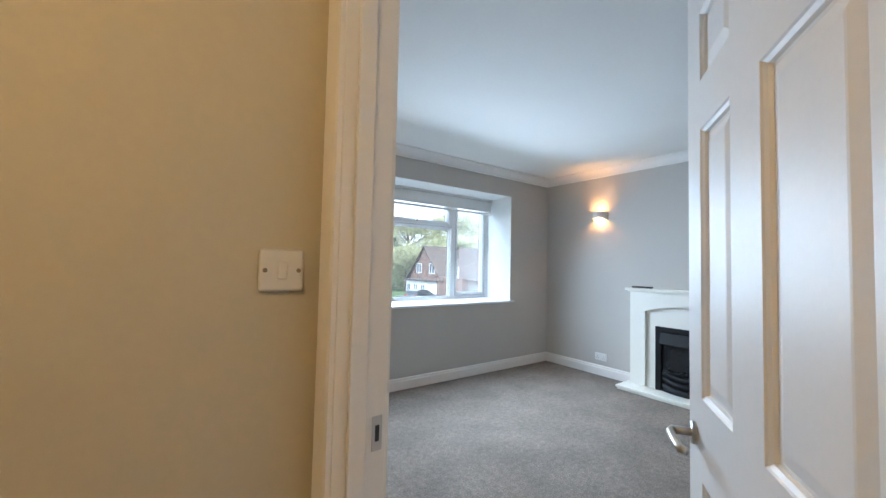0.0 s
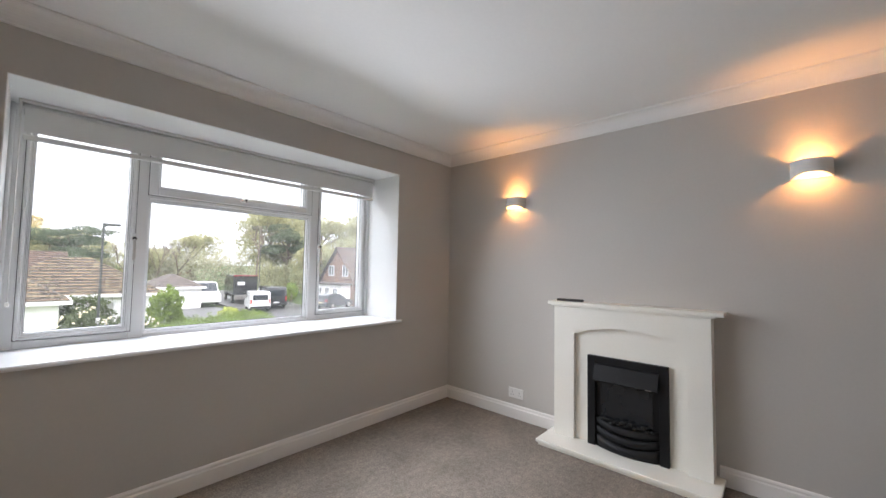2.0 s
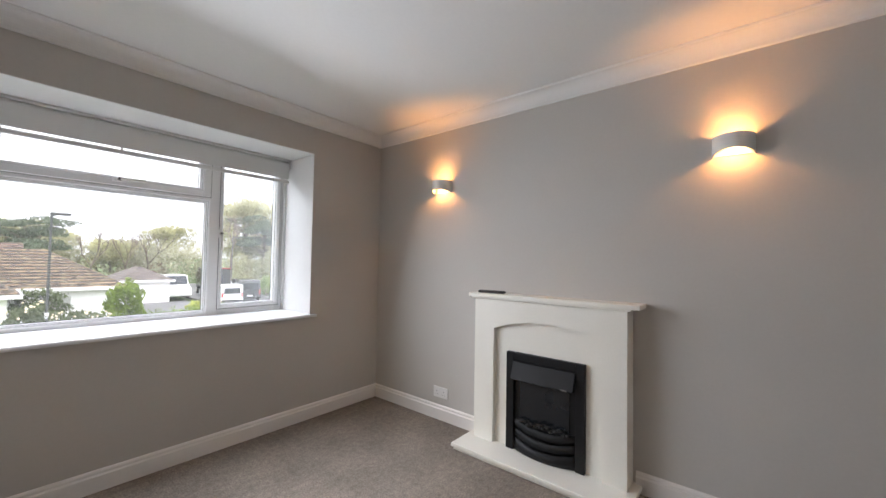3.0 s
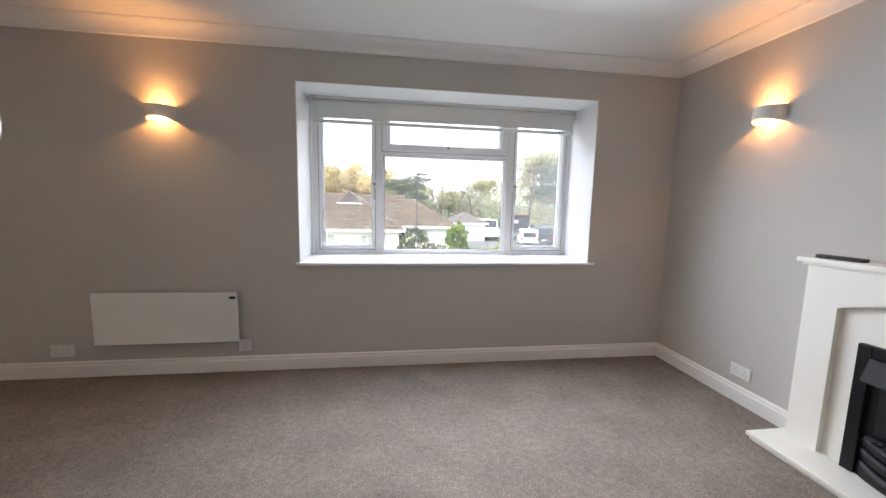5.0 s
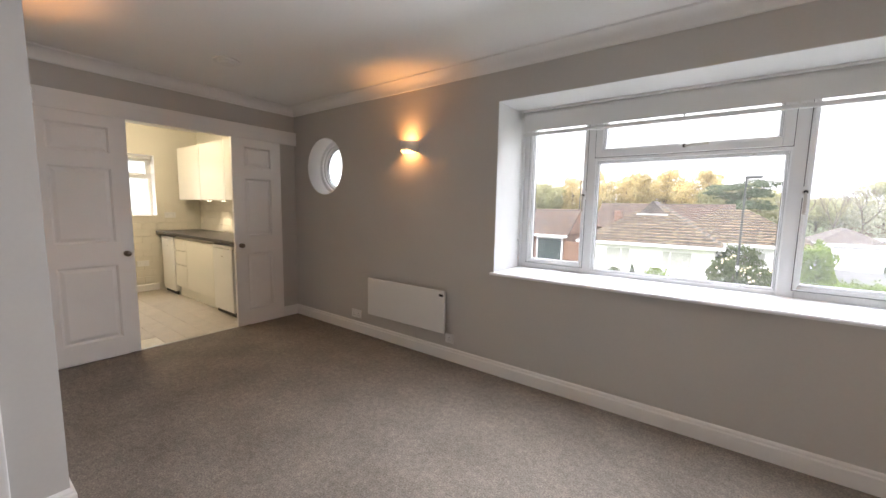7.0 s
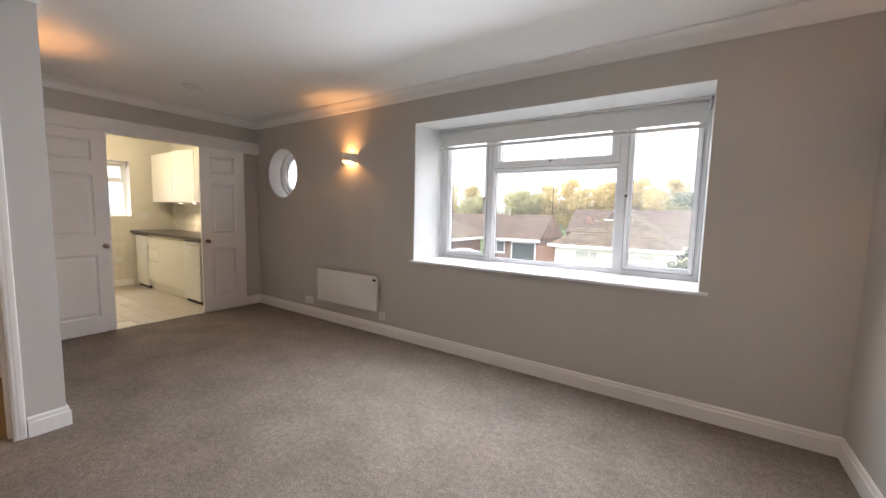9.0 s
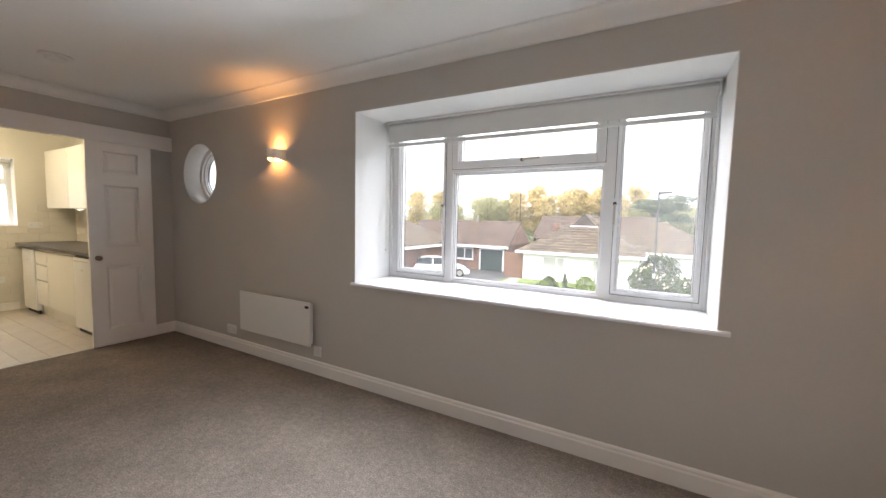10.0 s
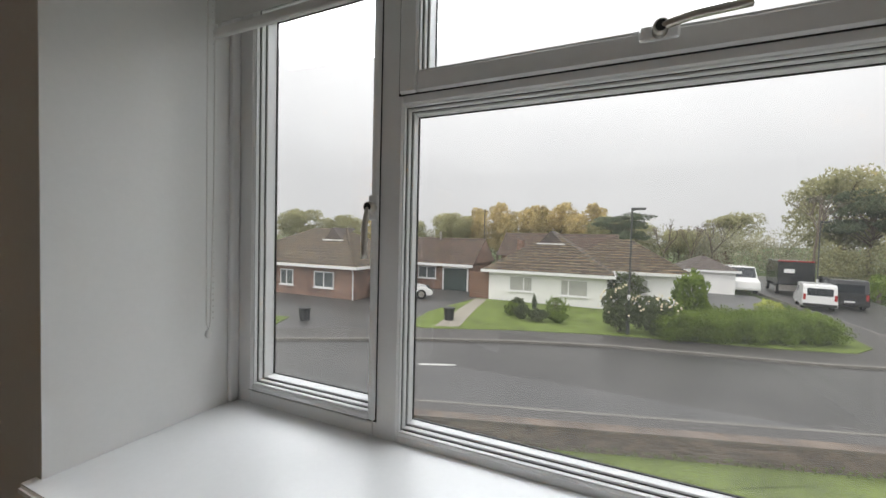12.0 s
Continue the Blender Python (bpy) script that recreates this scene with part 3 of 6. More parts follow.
bm = boxes(((WX0, YN - 0.002, ZB - 0.002), (WX0 + 0.004, FY + 0.06, WZ1 - 0.004)), ((WX1 - 0.004, YN - 0.002, ZB - 0.002), (WX1, FY + 0.06, WZ1 - 0.004)), ((WX0, YN - 0.002, WZ1 - 0.004), (WX1, FY + 0.06, WZ1)))
structure("trim_window_reveal", bm, M_SATIN, "white painted reveal of the window bay")
bm = bmesh.new()
plan = ((1.908, 3.638), (4.289, 3.638), (4.289, 3.668), (4.237, 3.668), (4.237, 4.138), (1.934, 4.138), (1.934, 3.668), (1.908, 3.668))
lo_, hi = [bm.verts.new((x, y, 0.8105)) for x, y in plan], [bm.verts.new((x, y, 0.832)) for x, y in plan]
bm.faces.new(hi)
bm.faces.new(lo_[::-1])
for i in range(8):
    bm.faces.new((lo_[i], lo_[(i + 1) % 8], hi[(i + 1) % 8], hi[i]))
bmesh.ops.bevel(bm, geom=[e for e in bm.edges if all(v.co.y < 3.65 for v in e.verts)], offset=0.006, segments=3, affect="EDGES")
structure("window_sill", bm, material("white_sill_gloss", (0.84, 0.845, 0.85), 0.27, var=0.02, scale=2, fine=0.01, fine_scale=80, bump=0.02, bump_scale=40), "deep glossy white window sill board")

blind = thing("roller_blind", (0, 0, 0), "white roller blind rolled almost fully up", "blind")
bm = bmesh.new()
cyl(bm, (1.980, 4.045, 2.090), (4.215, 4.045, 2.092), 0.031, seg=28)
part("fabric_roll", bm, M_BLIND, blind, "", True)
part("fabric", boxes(((1.985, 4.0135, 1.964), (4.210, 4.0155, 2.092))), M_BLIND, blind)
part("bottom_bar", boxes(((1.982, 4.006, 1.922), (4.212, 4.020, 1.950)), bevel=0.006, seg=2), M_BLIND, blind)
for i in range(5):
    tx = 1.995 + i * 0.5475
    part("tab", boxes(((tx, 4.0136, 1.947), (tx + 0.012, 4.0154, 1.9645))), M_BLIND, blind)
part("head_rail", boxes(((1.962, 4.00, 2.116), (4.225, 4.085, 2.130)), bevel=0.003), M_PLASTIC, blind, "pale head rail")
for x in (1.964, 4.214):
    part("bracket", boxes(((x, 4.005, 2.05), (x + 0.010, 4.085, 2.118)), bevel=0.002), M_PLASTIC, blind)
bm = bmesh.new()
tube(bm, [(1.972, 4.000, 2.09), (1.972, 4.000, 1.5), (1.9715, 4.001, 1.11), (1.972, 4.006, 1.085), (1.9725, 4.012, 1.11), (1.973, 4.020, 1.5), (1.973, 4.022, 2.09)], 0.0022, 6)
for i in range(110):
    ball(bm, (1.972, 4.0005 if i < 55 else 4.021 - 0.009 * max(0, (i - 95) / 15), 1.12 + 0.0176 * (i % 55)), 0.0031, sub=1)
part("bead_chain", bm, M_PLASTIC, blind, "thin white bead chain")
part("chain_weight", ball(bmesh.new(), (1.972, 4.006, 1.075), 0.009, (1, 1, 1.5)), M_PLASTIC, blind, "", True)

# ---- round window ----
rw = thing("window_2", (RX, 0, RZ), "round white window in a deep circular reveal", "window")
rw["kind"] = "structure"


def ring(bm, r0, r1, y0, y1, seg=64):
    vs = []
    for i in range(seg):
        a = 2 * math.pi * i / seg
        c, s = math.cos(a), math.sin(a)
        vs.append([bm.verts.new((r * c, y, r * s)) for r, y in ((r0, y0), (r1, y0), (r1, y1), (r0, y1))])
    for i in range(seg):
        a, b = vs[i], vs[(i + 1) % seg]
        for j in range(4):
            bm.faces.new((a[j], a[(j + 1) % 4], b[(j + 1) % 4], b[j]))
    return bm


part("reveal", ring(bmesh.new(), RR - 0.006, RR + 0.001, YN - 0.002, YO), M_SATIN, rw, "white painted circular reveal", True)
bm = ring(bmesh.new(), RR - 0.05, RR - 0.006, 3.83, 3.91)
ring(bm, RR - 0.075, RR - 0.045, 3.85, 3.905)
ring(bm, RR - 0.088, RR - 0.072, 3.865, 3.90)
part("window_frame", bm, M_UPVC, rw)
part("gasket", ring(bmesh.new(), RR - 0.092, RR - 0.087, 3.875, 3.895), M_GASKET, rw)
g = part("pane", cyl(bmesh.new(), (0, 3.88, 0), (0, 3.886, 0), RR - 0.08, seg=48), M_GLASS, rw, "clear glass pane")
g.visible_shadow = False


# ---- wall lamps ----
def wall_lamp(at, turn, label):
    """A half-round plaster uplighter, open above and below, with a warm bulb inside. Local -y is away from the wall."""
    w = thing("wall_lamp", at, label, "wall lamp", "plaster wall lamps", turn)
    bm = bmesh.new()
    n = 24
    rows_ = []
    for i in range(n + 1):
        a = math.pi * i / n
        c, s = math.cos(a), math.sin(a)
        low = -0.048 + 0.022 * s ** 1.5      # the lower rim is scooped at the front
        col = []
        for rx, ry, z in ((0.088, 0.105, low), (0.088, 0.105, 0.048), (0.083, 0.100, 0.048), (0.083, 0.100, low)):
            col.append(bm.verts.new((rx * c, -ry * s, z)))
        rows_.append(col)
    for a, b in zip(rows_, rows_[1:]):
        for j in range(4):
            bm.faces.new((a[j], a[(j + 1) % 4], b[(j + 1) % 4], b[j]))
    bm.faces.new(rows_[0])
    bm.faces.new(rows_[-1])
    part("shade", bm, M_PLASTER, w, "white half-round plaster shade", False)
    part("back_plate", boxes(((-0.08, -0.006, -0.046), (0.08, 0, 0.046)), bevel=0.002), M_PLASTER, w)
    part("bulb", cyl(bmesh.new(), (-0.036, -0.042, 0), (0.036, -0.042, 0), 0.009, seg=12), M_BULB, w, "glowing warm bulb")
    for hx in (-0.05, 0.037):
        part("lamp_holder", boxes(((hx, -0.05, -0.012), (hx + 0.013, -0.004, 0.012)), bevel=0.002), M_PLASTER, w)
    lo = new("wall_lamp_light", bpy.data.lights.new("wall_lamp_light", "POINT"))
    lo.data.energy, lo.data.color, lo.data.shadow_soft_size = 1.45, (1.0, 0.42, 0.11), 0.011
    lo.parent = w
    lo.location = (0, -0.068, 0)
    up = new("wall_lamp_uplight", bpy.data.lights.new("wall_lamp_uplight", "SPOT"))     # extra spot added in the shade to strengthen the glow on the ceiling
    up.data.energy, up.data.color, up.data.shadow_soft_size = 2.8, (1.0, 0.42, 0.11), 0.011
    up.data.spot_size, up.data.spot_blend = radians(100), 1.0
    up.parent = w
    up.matrix_basis = pose(0, -0.068, 0.004, 180, 0, 0)
    return w


wall_lamp((XE, 2.877, 1.884), -90, "lit white half-round plaster wall lamp above the fireplace wall")
wall_lamp((XE, 0.986, 1.882), -90, "lit white half-round plaster wall lamp on the chimney wall")
wall_lamp((1.052, YN, 1.860), 0, "lit white half-round plaster wall lamp beside the round window")
wall_lamp((0.34, YA, 1.87), 180, "lit white half-round plaster wall lamp in the alcove")

# ---- panel heater ----
ht = thing("panel_heater", (0.560, YN, 0.254), "white slim electric panel heater on the wall", "heater")
part("front_panel", boxes(((0, -0.078, 0), (0.948, -0.060, 0.372)), bevel=0.005, seg=3), M_HEATER, ht)
part("core", boxes(((0.02, -0.060, 0.015), (0.930, -0.024, 0.355)), bevel=0.004), M_HEATER, ht)
for x in (0.2, 0.72):
    part("bracket", boxes(((x, -0.024, 0.06), (x + 0.05, 0, 0.32))), M_HEATER, ht)
part("control_display", boxes(((0.894, -0.0805, 0.322), (0.938, -0.077, 0.342)), bevel=0.004, seg=2), M_BLACKPLASTIC, ht, "small black control display")


M_PINHOLE = material("shadowed_grey_plastic", (0.30, 0.29, 0.28), 0.5, var=0.05)


def socket(at, turn, double, label):
    s = thing("wall_socket", at, label, "socket", turn=turn)
    w = 0.073 if double else 0.043
    part("plate", boxes(((-w, -0.010, -0.043), (w, 0, 0.043)), bevel=0.004, seg=3), M_PLASTIC, s)
    for c in ((-0.036, 0.036) if double else (0.0,)):
        part("rocker", boxes(((c - 0.006 + (0.012 if double else 0), -0.013, 0.014), (c + 0.006 + (0.012 if double else 0), -0.009, 0.033)), bevel=0.001), M_PLASTIC, s)
        part("pin_holes", boxes(((c - 0.004, -0.0106, 0.004), (c + 0.004, -0.0095, 0.011)), ((c - 0.015, -0.0106, -0.018), (c - 0.007, -0.0095, -0.013)), ((c + 0.007, -0.0106, -0.018), (c + 0.015, -0.0095, -0.013))), M_PINHOLE, s)
    return s


socket((XE, 2.868, 0.215), -90, True, "white double wall socket above the skirting")
socket((XE, 0.438, 0.21), -90, True, "white double wall socket near the chimney wall lamp")
socket((0.306, YN, 0.196), 0, True, "white double wall socket beside the heater")
socket((1.522, YN, 0.20), 0, False, "white heater spur beside the heater")

sd = thing("smoke_detector", (0.136, 2.528, ZC), "round white smoke detector on the ceiling", "smoke detector")
bm = cyl(bmesh.new(), (0, 0, -0.010), (0, 0, 0), 0.095, seg=40)
part("base", bm, M_PLASTIC, sd, "", False)
bm = cyl(bmesh.new(), (0, 0, -0.030), (0, 0, -0.010), 0.052, 0.066, seg=40)
part("cover", bm, M_PLASTIC, sd)

# ---- fireplace ----
FC = 1.937
fp = thing("fireplace", (XE, FC, 0), "cream white fire surround with an arched recess and hearth", "fireplace")
part("hearth", boxes(((-0.325, -0.540, 0.022), (0, 0.572, 0.046)), ((-0.312, -0.53, 0.0), (0, 0.56, 0.0225)), bevel=0.004, seg=2), M_SURROUND, fp)
bm = boxes(((-0.160, -0.558, 1.031), (0, 0.560, 1.057)), ((-0.150, -0.512, 1.019), (0, 0.537, 1.031)), bevel=0.004, seg=3)
part("mantel_shelf", bm, M_SURROUND, fp)
bm = bmesh.new()
Y0, Y1, OY0, OY1, SP, AP, TOP, BOT = -0.49, 0.515, -0.36, 0.36, 0.82, 0.892, 1.019, 0.046
arch = [(OY0 + (OY1 - OY0) * i / 24, 0) for i in range(25)]
h, c = AP - SP, (OY1 - OY0) / 2
R = (c * c + h * h) / (2 * h)
arch = [(y, SP + math.sqrt(R * R - y * y) - (R - h)) for y, _ in arch]
XF, XB = -0.135, -0.100
for x in (XF, XB):
    f = lambda *p: bm.faces.new([bm.verts.new((x, y, z)) for y, z in p])
    f((Y0, BOT), (OY0, BOT), (OY0, SP), (Y0, SP))
    f((OY1, BOT), (Y1, BOT), (Y1, SP), (OY1, SP))
    f((Y0, SP), (OY0, SP), (OY0, TOP), (Y0, TOP))
    f((OY1, SP), (Y1, SP), (Y1, TOP), (OY1, TOP))
    for (ya, za), (yb, zb) in zip(arch, arch[1:]):
        f((ya, za), (yb, zb), (yb, TOP), (ya, TOP))
edge = [(OY0, BOT)] + arch + [(OY1, BOT)]
for (ya, za), (yb, zb) in zip(edge, edge[1:]):
    bm.faces.new([bm.verts.new(v) for v in ((XF, ya, za), (XF, yb, zb), (XB, yb, zb), (XB, ya, za))])
bmesh.ops.remove_doubles(bm, verts=bm.verts, dist=0.0002)
for y in (Y0, Y1):
    bm.faces.new([bm.verts.new(v) for v in ((XF, y, BOT), (0, y, BOT), (0, y, TOP), (XF, y, TOP))])
bmesh.ops.remove_doubles(bm, verts=bm.verts, dist=0.0002)
part("surround", bm, M_SURROUND, fp)
part("back_panel", boxes(((XB - 0.001, Y0 + 0.02, BOT), (XB + 0.03, Y1 - 0.02, TOP - 0.01))), M_SURROUND, fp)

ef = thing("electric_fire", (XE - 0.101, FC, 0.046), "black inset electric fire with curved louvred front", "electric fire")
bm = boxes(((-0.03, -0.26, 0.0), (0, -0.205, 0.635)), ((-0.03, 0.205, 0.0), (0, 0.26, 0.635)), ((-0.03, -0.205, 0.58), (0, 0.205, 0.635)), bevel=0.003, seg=2)
part("trim_frame", bm, M_BLACK, ef, "satin black metal frame")
bm = bmesh.new()
prof = [(-0.012, 0.578), (-0.035, 0.578), (-0.075, 0.475), (-0.07, 0.468), (-0.012, 0.50)]
ra = [bm.verts.new((x, -0.205, z)) for x, z in prof]
rb = [bm.verts.new((x, 0.205, z)) for x, z in prof]
for i in range(5):
    bm.faces.new((ra[i], ra[(i + 1) % 5], rb[(i + 1) % 5], rb[i]))
bm.faces.new(ra)
bm.faces.new(rb[::-1])
part("hood", bm, M_BLACK, ef, "sloping black canopy")
part("firebox", boxes(((-0.006, -0.206, 0.02), (-0.001, 0.206, 0.585))), M_BLACK, ef)
part("flame_screen", boxes(((-0.012, -0.165, 0.20), (-0.007, 0.165, 0.465)), bevel=0.001), M_BLACKGLASS, ef, "dark glossy flame screen")
for i, (za, zb, d) in enumerate(((0.155, 0.205, 0.045), (0.095, 0.145, 0.055), (0.0, 0.085, 0.065))):
    bm = bmesh.new()
    rows_ = []
    for k in range(17):
        y = -0.205 + 0.41 * k / 16
        out = -0.012 - d * (1 - (y / 0.205) ** 2) * 0.75
        sag = -0.03 * (1 - (y / 0.205) ** 2)
        rows_.append([bm.verts.new((x, y, max(0.0, z))) for x, z in ((out, za + sag), (out - 0.006, (za + zb) / 2 + sag), (out, zb + sag), (-0.006, zb + sag), (-0.006, za + sag))])
    for a, b in zip(rows_, rows_[1:]):
        for j in range(5):
            bm.faces.new((a[j], a[(j + 1) % 5], b[(j + 1) % 5], b[j]))
    bm.faces.new(rows_[0])
    bm.faces.new(rows_[-1][::-1])
    part("louvre", bm, M_BLACK, ef, "", True)
rng = random.Random(4)
for i in range(14):
    y = -0.165 + 0.33 * i / 13
    bm = ball(bmesh.new(), (-0.030 - 0.018 * (1 - (y / 0.2) ** 2) + rng.uniform(-0.006, 0.006), y, 0.205 + rng.uniform(-0.01, 0.016)), rng.uniform(0.012, 0.019), (1, 1.2, 0.7), 1)
    part("coal", bm, M_COAL, ef)
part("indicator", boxes(((-0.0785, -0.17, 0.4745), (-0.0755, -0.135, 0.478))), M_STEEL, ef, "small pale maker's strip")

rc = thing("remote_control", (4.862, 2.345, 1.057), "slim black remote control lying on the mantel shelf", "remote control", turn=4)
part("body", boxes(((-0.022, -0.10, 0), (0.022, 0.10, 0.018)), bevel=0.006, seg=2), M_BLACKPLASTIC, rc)
for i in range(5):
    part("button", cyl(bmesh.new(), (0, -0.07 + i * 0.03, 0.017), (0, -0.07 + i * 0.03, 0.0195), 0.005, seg=10), M_COAL, rc)


# ---- kitchen ----
KF = 3.07        # front of the base units


def unit_door(bm, xa, xb, za, zb, y=None, t=0.019):
    y = KF if y is None else y
    return box(bm, (xa + 0.0015, y, za + 0.0015), (xb - 0.0015, y + t, zb - 0.0015), 0.003, 2)


def fridge(x0, x1, label):
    """An under-counter fridge, its door with a raised lip and small badge."""
    f = thing("fridge", (x0, KF - 0.01, 0), label, "fridge", "under-counter appliances")
    w = x1 - x0
    part("body", boxes(((0.004, 0.055, 0.03), (w - 0.004, 0.56, 0.84)), bevel=0.004), M_HEATER, f)
    d = part("door", boxes(((0, 0, 0.055), (w, 0.05, 0.80)), bevel=0.008, seg=3), M_HEATER, f)
    part("handle_lip", boxes(((0.0, 0.002, 0.803), (w, 0.05, 0.842)), bevel=0.006, seg=2), M_HEATER, d)
    part("badge", boxes(((w * 0.5 - 0.02, -0.0015, 0.70), (w * 0.5 + 0.02, 0.001, 0.712))), M_STEEL, d, "small grey badge")
    part("plinth_grille", boxes(((0.005, 0.03, 0.004), (w - 0.005, 0.045, 0.05))), M_BLACKPLASTIC, f, "dark gap at the foot")
    return f


fridge(-3.36, -2.90, "white under-counter fridge beside the end wall")
fridge(-1.62, -1.13, "white under-counter freezer by the kitchen opening")

bu = thing("base_unit", (-2.88, KF, 0), "cream gloss drawer unit with finger-pull fronts", "kitchen unit", "kitchen base units")
part("carcass", boxes(((0, 0.02, 0.14), (0.40, 0.58, 0.86))), M_UNIT, bu)
for za, zb in ((0.15, 0.46), (0.475, 0.66), (0.675, 0.835)):
    part("drawer_front", unit_door(bmesh.new(), 0, 0.40, za, zb, 0.0), M_UNIT, bu)
part("plinth", boxes(((0, 0.05, 0), (0.40, 0.066, 0.14))), M_UNIT, bu)
bu2 = thing("base_unit", (-2.475, KF, 0), "cream gloss base cupboard, shut", "kitchen unit", "kitchen base units")
part("carcass", boxes(((0, 0.02, 0.14), (0.845, 0.58, 0.86))), M_UNIT, bu2)
part("door", unit_door(bmesh.new(), 0, 0.845, 0.15, 0.835, 0.0), M_UNIT, bu2)
part("plinth", boxes(((0, 0.05, 0), (0.845, 0.066, 0.14))), M_UNIT, bu2)
wt = thing("worktop", (0, 0, 0), "dark grey laminate worktop over the base units", "worktop")
part("slab", boxes(((XW + 0.012, KF - 0.03, 0.868), (XK - 0.13, YN - 0.012, 0.906)), bevel=0.005, seg=2), M_WORKTOP, wt)

for i, (xa, xb) in enumerate(((-3.38, -2.60), (-2.595, -1.85), (-1.845, XK - 0.2))):
    wu = thing("wall_unit", (xa, 3.33, 1.385), "cream gloss wall cupboard, shut", "kitchen unit", "kitchen wall cupboards")
    part("carcass", boxes(((0, 0.02, 0), (xb - xa, 0.325, 0.755))), M_UNIT, wu)
    part("door", unit_door(bmesh.new(), 0, xb - xa, -0.01, 0.76, 0.0), M_UNIT, wu)
for i, x in enumerate((-2.56, -2.09)):
    ul = thing("under_cabinet_light", (x, 3.42, 1.385), "small lit downlight under the wall cupboards", "light", "under-cabinet lights")
    part("housing", boxes(((-0.06, -0.03, -0.022), (0.06, 0.03, 0)), bevel=0.004), M_STEEL, ul)
    part("lens", cyl(bmesh.new(), (0, 0, -0.025), (0, 0, -0.021), 0.024, seg=20), M_KLED, ul, "glowing lens")
    lo = new("under_cabinet_glow", bpy.data.lights.new("under_cabinet_glow", "SPOT"))
    lo.data.energy, lo.data.color, lo.data.spot_size, lo.data.spot_blend, lo.data.shadow_soft_size = 5, (1.0, 0.82, 0.52), radians(110), 0.6, 0.02
    lo.location = (x, 3.44, 1.355)

kc = thing("ceiling_light", (-2.3, 2.3, ZC), "flat round kitchen ceiling light, lit", "light")
part("base", cyl(bmesh.new(), (0, 0, -0.02), (0, 0, 0), 0.17, seg=36), M_PLASTIC, kc)
part("diffuser", cyl(bmesh.new(), (0, 0, -0.05), (0, 0, -0.02), 0.15, seg=36), glowing("kitchen_diffuser_glow", (1.0, 0.86, 0.62), 5.0), kc, "glowing opal diffuser")
lo = new("kitchen_light", bpy.data.lights.new("kitchen_light", "POINT"))
lo.data.energy, lo.data.color, lo.data.shadow_soft_size = 16, (1.0, 0.83, 0.54), 0.15
lo.location = (-2.3, 2.3, ZC - 0.22)

ks = [socket((XW + 0.009, y, z), 90, True, "white double socket on the tiled kitchen wall") for y, z in ((2.86, 0.42), (3.24, 1.14))]

# kitchen window
kw = thing("window_3", (XW, 0, 0), "small white kitchen window with obscured glass", "window")
kw["kind"] = "structure"


def yframe(bm, a, b, w, x0, x1):
    (ya, za), (yb, zb) = a, b
    box(bm, (x0, ya, za), (x1, ya + w, zb), 0.003)
    box(bm, (x0, yb - w, za), (x1, yb, zb), 0.003)
    box(bm, (x0, ya + w, za), (x1, yb - w, za + w), 0.003)
    box(bm, (x0, ya + w, zb - w), (x1, yb - w, zb), 0.003)
    return bm


part("window_frame", yframe(bmesh.new(), (KWY0, KWZ0), (KWY1, KWZ1), 0.05, -0.22, -0.16), M_UPVC, kw)
part("transom", boxes(((-0.22, KWY0 + 0.05, 1.68), (-0.16, KWY1 - 0.05, 1.74)), bevel=0.003), M_UPVC, kw)
part("sash", yframe(bmesh.new(), (KWY0 + 0.04, 1.725), (KWY1 - 0.04, KWZ1 - 0.04), 0.035, -0.175, -0.15), M_UPVC, kw)
for za, zb in ((KWZ0 + 0.04, 1.69), (1.73, KWZ1 - 0.04)):
    g = part("pane", boxes(((-0.195, KWY0 + 0.04, za), (-0.190, KWY1 - 0.04, zb))), M_OBSCURE, kw, "obscured glass pane")
    g.visible_shadow = False
part("reveal", boxes(((-0.16, KWY0 - 0.001, KWZ0 - 0.001), (0.001, KWY0 + 0.004, KWZ1)), ((-0.16, KWY1 - 0.004, KWZ0 - 0.001), (0.001, KWY1 + 0.001, KWZ1)), ((-0.16, KWY0 + 0.004, KWZ1 - 0.004), (0.001, KWY1 - 0.004, KWZ1 + 0.001))), M_SATIN, kw)
part("window_sill", boxes(((-0.16, KWY0, KWZ0 - 0.001), (0.012, KWY1, KWZ0 + 0.008)), bevel=0.002), M_GLOSS, kw)
kb = thing("roller_blind", (XW, 0, KWZ1), "small white roller blind rolled up over the kitchen window", "blind")
part("fabric_roll", cyl(bmesh.new(), (-0.05, KWY0 + 0.03, -0.04), (-0.05, KWY1 - 0.03, -0.04), 0.028, seg=20), M_BLIND, kb, "", True)
part("bottom_bar", boxes(((-0.085, KWY0 + 0.03, -0.10), (-0.073, KWY1 - 0.03, -0.07)), ((-0.082, KWY0 + 0.03, -0.075), (-0.08, KWY1 - 0.03, -0.035)), bevel=0.0), M_BLIND, kb)

# ---- outside: ground, roads and gardens ----
indoors = set(bpy.data.objects)
G = -2.60


def foliage(name, base, *args, **more):
    """Leaves that let part of the light through."""
    m = material(name, base, *args, **more)
    n, l = m.node_tree.nodes, m.node_tree.links
    thin = n.new("ShaderNodeBsdfTranslucent")
    l.new(n["Principled BSDF"].inputs["Base Color"].links[0].from_socket, thin.inputs["Color"])
    mix = n.new("ShaderNodeMixShader")
    mix.inputs["Fac"].default_value = 0.42
    l.new(n["Principled BSDF"].outputs["BSDF"], mix.inputs[1])
    l.new(thin.outputs["BSDF"], mix.inputs[2])
    l.new(mix.outputs["Shader"], n["Material Output"].inputs["Surface"])
    return m


